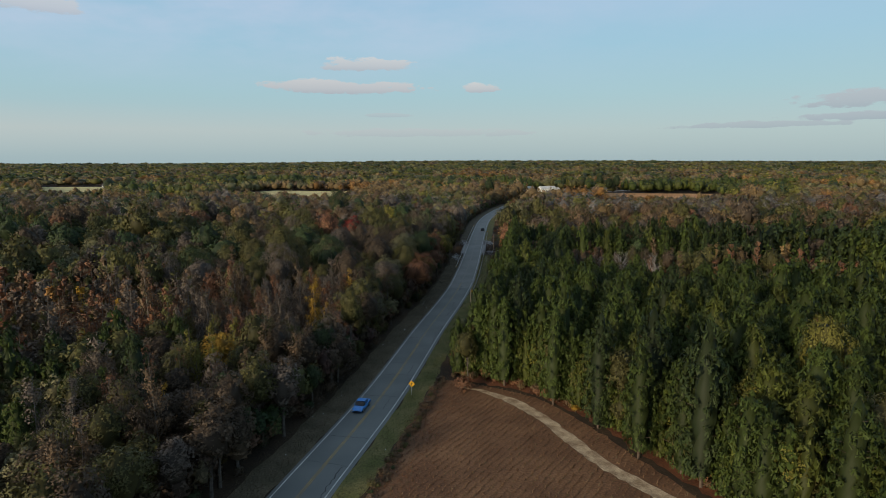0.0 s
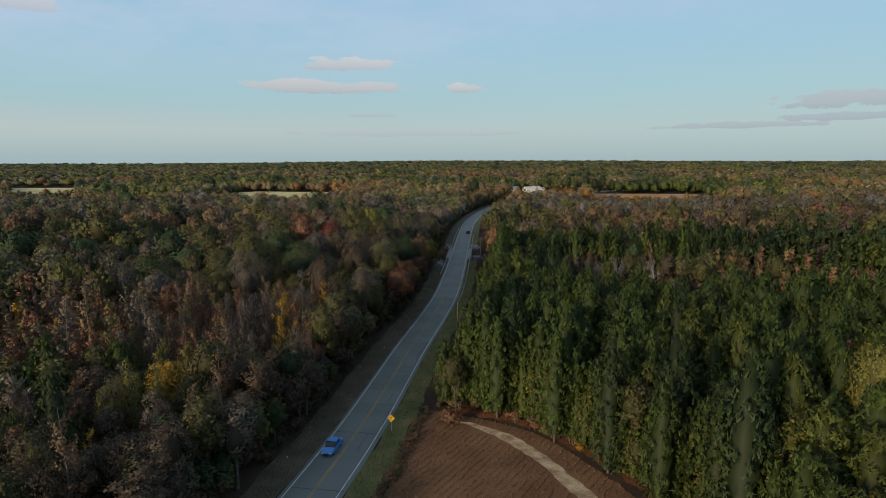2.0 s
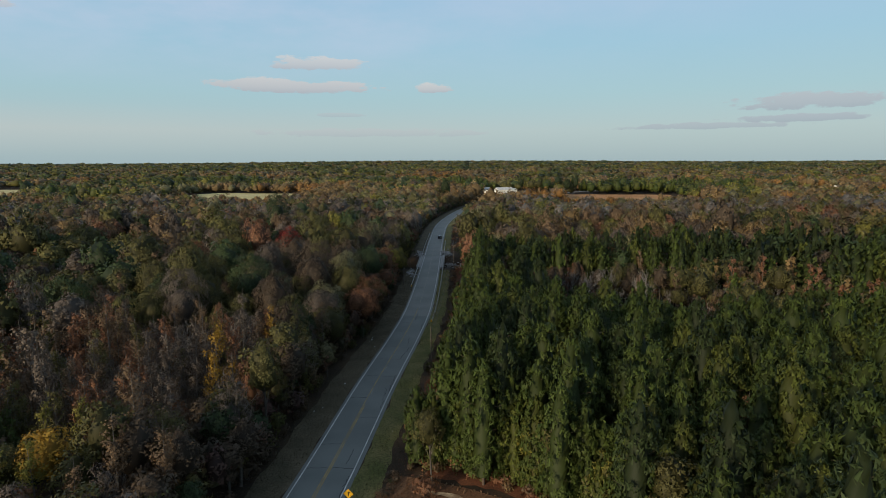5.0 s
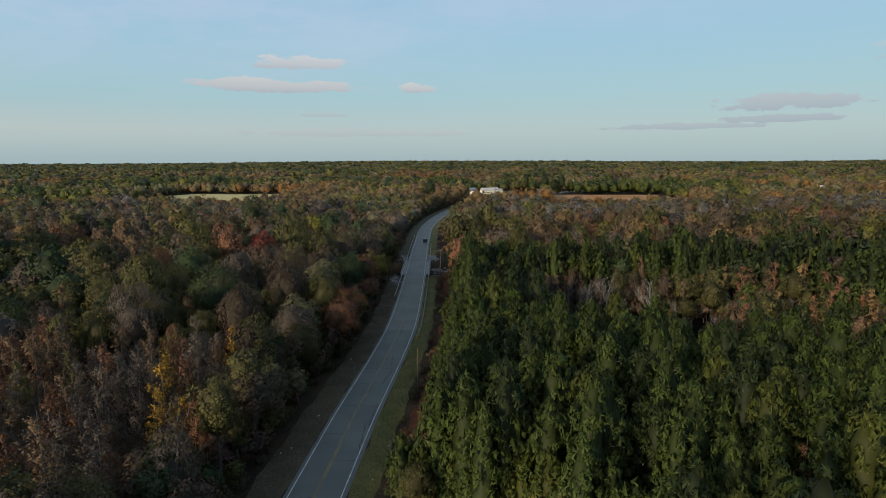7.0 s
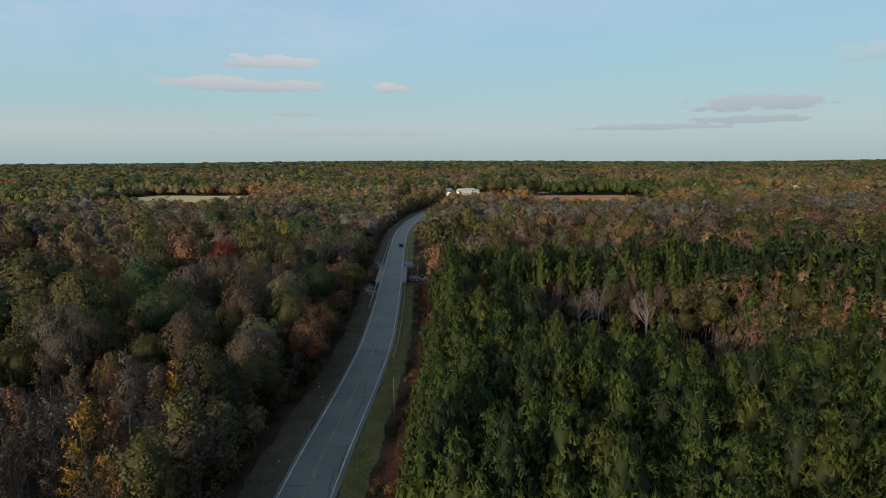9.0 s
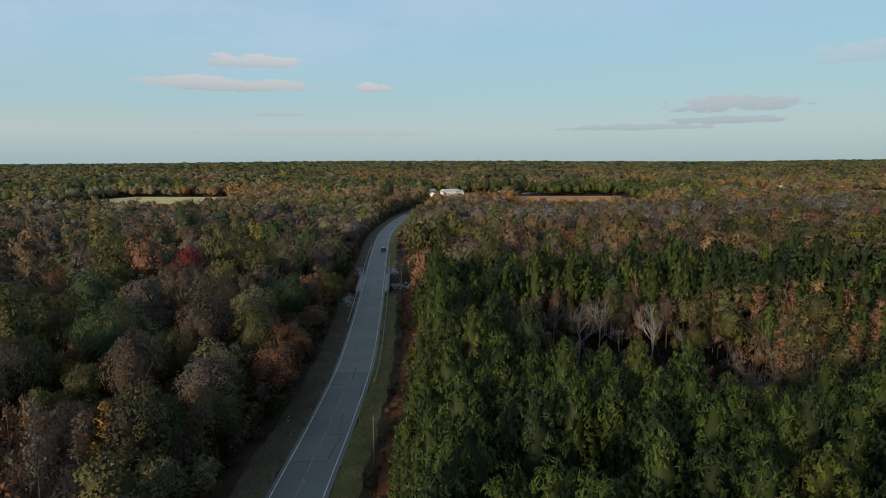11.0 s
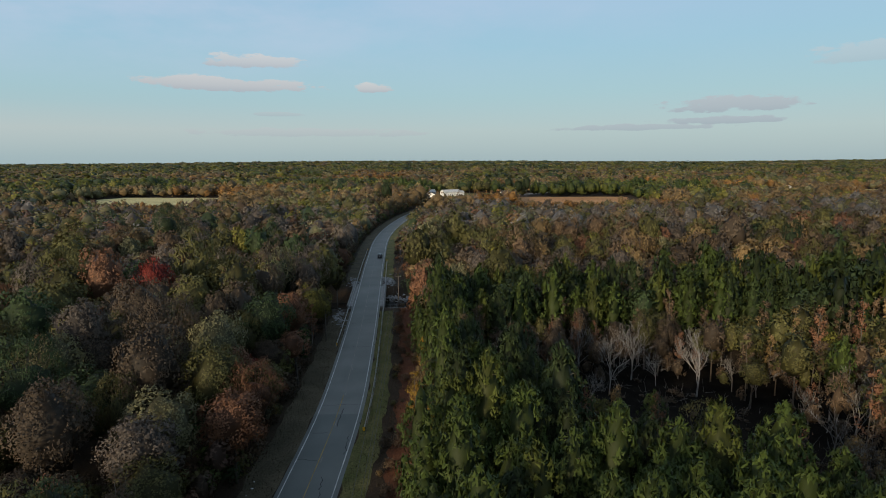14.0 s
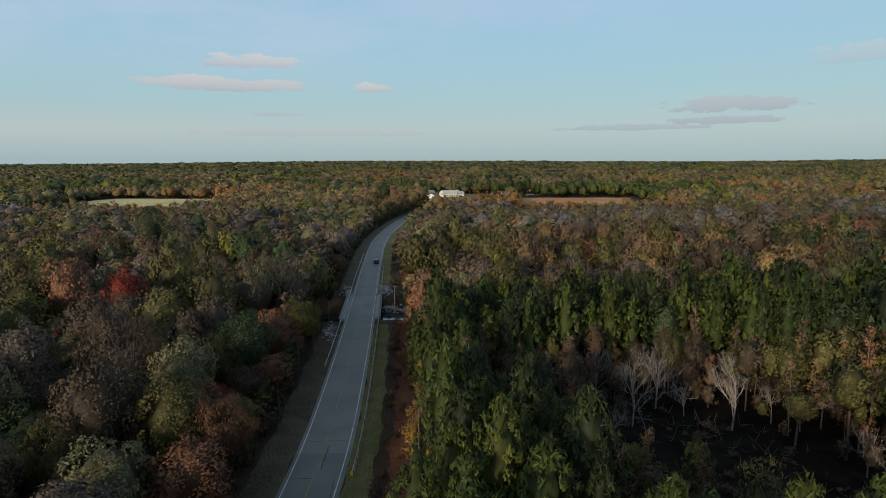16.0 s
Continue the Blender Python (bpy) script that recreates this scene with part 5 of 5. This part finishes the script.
def car(name, x, y, turn, paint, label, suv):
    """Front towards +y."""
    root = new(name)
    root.matrix_basis = pose(x, y, 0.15, 0, 0, turn)
    L, W = (4.75, 1.9) if suv else (4.6, 1.82)
    hb, ht = (1.02, 1.72) if suv else (.88, 1.42)

    def ring(yv, w, z0, z1, r=.12):
        return [(-w + r, yv, z0), (w - r, yv, z0), (w, yv, z0 + r), (w, yv, z1 - r), (w - r, yv, z1), (-w + r, yv, z1), (-w, yv, z1 - r), (-w, yv, z0 + r)]

    h = W / 2
    front = .74 if not suv else .95
    body = [ring(-L / 2, h * .86, .38, hb * .9), ring(-L / 2 + .18, h * .97, .26, hb), ring(-L / 4, h, .2, hb + .02), ring(0, h, .2, hb + .02), ring(L / 5, h, .2, hb),
            ring(L / 2 - .5, h * .97, .22, front + .02), ring(L / 2 - .1, h * .9, .28, front - .1), ring(L / 2, h * .8, .36, front - .2)]
    part("body", lofted(body), paint, root)

    def cab(yv, w, z):
        return [(-w, yv, hb - .05), (w, yv, hb - .05), (w * .86, yv, z), (-w * .86, yv, z)]

    yb = -L / 2 + (.12 if suv else .75)
    glass = [cab(yb, h * .9, hb + .03), cab(yb + (.28 if suv else .65), h * .93, ht - .07), cab(L * .04, h * .93, ht - .06), cab(L * .22, h * .9, hb + .03)]
    part("glasshouse", lofted(glass), M_GLASS, root, "tinted windows")
    y0r, y1r = yb + (.26 if suv else .62), L * .06
    part("roof", box_bm(W * .82, y1r - y0r, .08, (0, (y0r + y1r) / 2, ht - .04), .035), paint, root)
    for s in (-1, 1):
        for yp in (y0r + .05, (y0r + y1r) / 2, y1r - .1):
            part("pillar", tube_bm((s * h * .93, yp, hb - .02), (s * h * .80, yp, ht - .05), .045, .04, 6), paint, root)
        for yw in (-L * .3, L * .31):
            bm = tube_bm((s * (h - .2), yw, .33), (s * (h + .01), yw, .33), .33, .33, 18)
            wh = part("wheel", bm, M_RUBBER, root)
            part("rim", tube_bm((s * (h + .005), yw, .33), (s * (h + .02), yw, .33), .21, .19, 14), M_CHROME, wh)
        part("headlight", box_bm(.36, .12, .13, (s * h * .66, L / 2 - .06, front - .2), .03), M_LAMP, root)
        part("tail_light", box_bm(.26, .1, .2, (s * h * .74, -L / 2 + .05, hb - .22), .03), M_TAIL, root)
        part("mirror", box_bm(.18, .12, .12, (s * (h + .07), L * .13, hb + .08), .03), paint, root)
    part("rear_plate", box_bm(.45, .03, .15, (0, -L / 2 - .005, .62), .01), M_LAMP, root)
    part("bumper", box_bm(W * .84, .16, .16, (0, -L / 2 + .03, .42), .04), M_BLACK, root)
    part("grille", box_bm(.8, .08, .14, (0, L / 2 - .02, front - .3), .02), M_BLACK, root)
    tagged(root, label, "car")


cx, cy, ct = on_road(92.8, -1.75)
car("car", cx, cy, ct + 180, M_BLUE, "light blue saloon car driving on the asphalt lane", False)
cx, cy, ct = on_road(339, 1.7)
car("car", cx, cy, ct, M_DARKCAR, "dark sport utility car driving past the bridge rails", True)
cx, cy, ct = on_road(536, -1.7)
car("car", cx, cy, ct + 180, M_SILVER, "white saloon car far along the road", False)


# utility line
def pole(x, y, h, arm=True):
    root = new("utility_pole")
    z = float(land(np.array([x]), np.array([y]))[0])
    root.matrix_basis = pose(x, y, z, 0, 0, -7)
    h = h - z
    part("shaft", tube_bm((0, 0, -.5), (0, 0, h), .13, .085, 10), M_WOOD, root)
    if arm:
        part("crossarm", box_bm(1.5, .1, .11, (0, 0, h - .35), .01), M_WOOD, root)
        for dx in (-.65, .65):
            part("insulator", tube_bm((dx, 0, h - .3), (dx, 0, h - .1), .05, .03, 8), M_CONC, root)
    tagged(root, "weathered wooden utility pole in roadside brush" if arm else "thin weathered wooden post at the wood's edge", "utility pole", "poles beside the road")


POLES = [(7.0, 146.5, 8.6), (22.0, 254.5, 9.2), (32.4, 334.0, 9.0), (45.5, 412.0, 9.0)]
for i, p in enumerate(POLES):
    pole(*p, arm=i > 0)
pole(5.3, 253.0, 6.5, False)
pole(2.6, 227.0, 6.0, False)
for a, b in zip(POLES, POLES[1:]):
    for dx, dz in ((-.65, -.1), (.65, -.1), (0, -1.2)):
        cu = bpy.data.curves.new("wire", 'CURVE')
        cu.dimensions, cu.bevel_depth, cu.bevel_resolution = '3D', .022, 1
        sp = cu.splines.new('POLY')
        n = 16
        sp.points.add(n)
        for i in range(n + 1):
            t = i / n
            sp.points[i].co = (a[0] + (b[0] - a[0]) * t + dx, a[1] + (b[1] - a[1]) * t, a[2] + (b[2] - a[2]) * t + dz - 4 * 1.1 * t * (1 - t), 1)
        cu.materials.append(M_WIRE)
        tagged(new("wire", cu), "sagging dark overhead wire between poles", "wire", "overhead wires")


def house(x, y, turn, L, W, h, wall, roof, label, wing=False):
    root = new("house")
    root.matrix_basis = pose(x, y, 0.2, 0, 0, turn)

    def gable(name, cx, cy, l, w, hh):
        part("wall", box_bm(l, w, hh, (cx, cy, hh / 2), .02), wall, root)
        bm = bmesh.new()
        e, t, rise = .45, .16, w * .27
        pr = [(-w / 2 - e, hh - .12), (0, hh + rise), (w / 2 + e, hh - .12), (w / 2 + e, hh - .12 + t), (0, hh + rise + t), (-w / 2 - e, hh - .12 + t)]
        A = [bm.verts.new((cx - l / 2 - e, cy + p[0], p[1])) for p in pr]
        B = [bm.verts.new((cx + l / 2 + e, cy + p[0], p[1])) for p in pr]
        for i in range(6):
            bm.faces.new((A[i], A[(i + 1) % 6], B[(i + 1) % 6], B[i]))
        bm.faces.new(A[::-1]), bm.faces.new(B)
        bmesh.ops.recalc_face_normals(bm, faces=bm.faces[:])
        part("roof", bm, roof, root)
        for sx in (-1, 1):
            g = bmesh.new()
            vs = [g.verts.new((cx + sx * l / 2, cy + p[0], p[1])) for p in ((-w / 2, hh), (w / 2, hh), (0, hh + rise))]
            vs2 = [g.verts.new((cx + sx * (l / 2 - .12), cy + p[0], p[1])) for p in ((-w / 2, hh), (w / 2, hh), (0, hh + rise))]
            g.faces.new(vs), g.faces.new(vs2[::-1])
            for i in range(3):
                g.faces.new((vs[i], vs[(i + 1) % 3], vs2[(i + 1) % 3], vs2[i]))
            bmesh.ops.recalc_face_normals(g, faces=g.faces[:])
            part("gable", g, wall, root)
        return rise

    gable("main", 0, 0, L, W, h)
    if wing:
        gable("wing", L * .5 + 2.4, -1.0, 5.5, W * .7, h * .85)
    n = max(2, int(L / 3))
    for i in range(n):
        xx = -L / 2 + (i + .5) * L / n
        for sy in (-1, 1):
            if i == n // 2 and sy < 0:
                part("door", box_bm(1.0, .08, 2.05, (xx, sy * (W / 2 + .03), 1.05), .02), M_BLACK, root)
                continue
            win = part("window", box_bm(1.15, .1, 1.3, (xx, sy * (W / 2 + .02), 1.6), .02), M_SIDING, root)
            part("pane", box_bm(.95, .04, 1.1, (xx, sy * (W / 2 + .07), 1.6)), M_GLASS, win)
    part("chimney", box_bm(.7, .7, 1.4, (L * .2, W * .1, h + W * .27 + .1), .02), M_ROOF, root)
    tagged(root, label, "house", "houses beyond the woods")


house(131, 748, 20, 21, 10, 4.4, M_SIDING, M_METALROOF, "long white house with a pale metal roof among trees", True)
house(108, 728, 70, 12, 8, 3.2, M_SIDING, M_ROOF, "white house with a grey shingle roof", False)
house(112, 782, 10, 14, 9, 3.2, M_TAN, M_METALROOF, "tan house with a pale roof", False)
house(138, 645, 30, 11, 7, 3.0, M_SIDING, M_METALROOF, "small white shed with a pale roof", False)
house(196, 742, 0, 16, 8, 3.2, M_SIDING, M_ROOF, "white house below dark oaks", False)
house(593, 790, 15, 10, 7, 2.8, M_SIDING, M_METALROOF, "white farmhouse beside a meadow", False)
house(648, 738, 10, 12, 8, 3.0, M_SIDING, M_METALROOF, "long white barn beside a meadow", False)
house(800, 960, 10, 26, 10, 4.5, M_TAN, M_METALROOF, "tan barn at the wood's edge", False)
house(-510, 905, 20, 14, 9, 3.4, M_SIDING, M_ROOF, "white farmhouse with a dark roof on a meadow", True)
house(-445, 925, -10, 12, 8, 3.2, M_TAN, M_ROOF, "tan house with a dark roof", False)

# stubble rows of the harvested field
rs = np.random.RandomState(21)
S = Shape()
fx0, fx1, fy0, fy1 = -24, 45, 45, 107
ang = radians(-34)
ca, sa = math.cos(ang), math.sin(ang)
P = []
for row in np.arange(-120, 120, .95):
    for q in np.arange(-120, 120, .42):
        x, yv = row * ca - q * sa + rs.normal() * .07, row * sa + q * ca + 70 + rs.normal() * .07
        if fx0 < x < fx1 and fy0 < yv < fy1 and rs.rand() < .82 and inside(x, yv, FIELD):
            d = np.min((TRACK[:, 0] - x) ** 2 + (TRACK[:, 1] - yv) ** 2)
            if d > 2.2:
                P.append((x, yv, .03))
P = np.repeat(np.array(P), 3, 0)
P[:, :2] += rs.normal(size=(len(P), 2)) * .07
S.leaves(P + np.array([0, 0, .1]), unit(rs, len(P), .3), .26, .16, rs, .4, .9)
V, F, _, _ = S.arrays()
cols = np.repeat(np.array([(.18, .095, .05), (.14, .075, .042), (.24, .14, .075), (.16, .115, .06)])[rs.randint(0, 4, len(P))], 3, 0)
tagged(new("stubble", mesh_from("stubble", V, F, M_LEAF, tint=cols)), "rows of short red-brown crop stubble", "stubble", kind="stuff")

# tufts of grass and weeds on the verges
S = Shape()
P, cols = [], []
for i in range(24000):
    left = rs.rand() < .4
    yv = rs.uniform(55, 252)
    o = -rs.uniform(4.3, 9.5) if left else (rs.uniform(4.2, 9.6) if rs.rand() < .75 else rs.uniform(9, 13.5))
    x, y2, _a = on_road(yv, o)
    x += rs.normal() * .3
    y2 = y2 + rs.uniform(-.8, .8)
    P.append((x, y2, float(land(np.array([x]), np.array([y2]))[0]) + .03))
    c = ((.10, .083, .05) if left else (.12, .12, .042) if o < 7.4 else (.07, .05, .028) if o < 9.4 else (.16, .06, .028))
    cols.append(np.array(c) * rs.uniform(.6, 1.4))
P = np.array(P)
S.leaves(P + np.array([0, 0, .1]), unit(rs, len(P), .5), .2, .11, rs, .4, .9)
V, F, _, _ = S.arrays()
tagged(new("verge_weeds", mesh_from("verge_weeds", V, F, M_LEAF, tint=np.repeat(np.array(cols), 3, 0))), "tufts of dry grass and weeds along the verges", "grass", kind="stuff")

# litter on the verge
rl = random.Random(9)
for i in range(16):
    yv = rl.choice((72, 78, 88, 96, 121, 128, 131, 137, 150, 158, 163, 172))
    x, y2, _a = on_road(yv + rl.uniform(-3, 3), -rl.uniform(5.2, 8.5) if rl.random() < .75 else rl.uniform(6, 7.5))
    bm = bmesh.new()
    bmesh.ops.create_icosphere(bm, subdivisions=1, radius=rl.uniform(.07, .16))
    for v in bm.verts:
        v.co = Vector((v.co.x * rl.uniform(.7, 1.4), v.co.y * rl.uniform(.7, 1.4), v.co.z * .5))
    me = bpy.data.meshes.new("litter_scrap")
    bm.to_mesh(me)
    bm.free()
    me.materials.append(M_LITTERW)
    ob = new("litter_scrap", me)
    ob.location = (x, y2, float(land(np.array([x]), np.array([y2]))[0]) + .1)
    tagged(ob, "crumpled white scrap of litter on the verge", "litter", "litter on the verges")
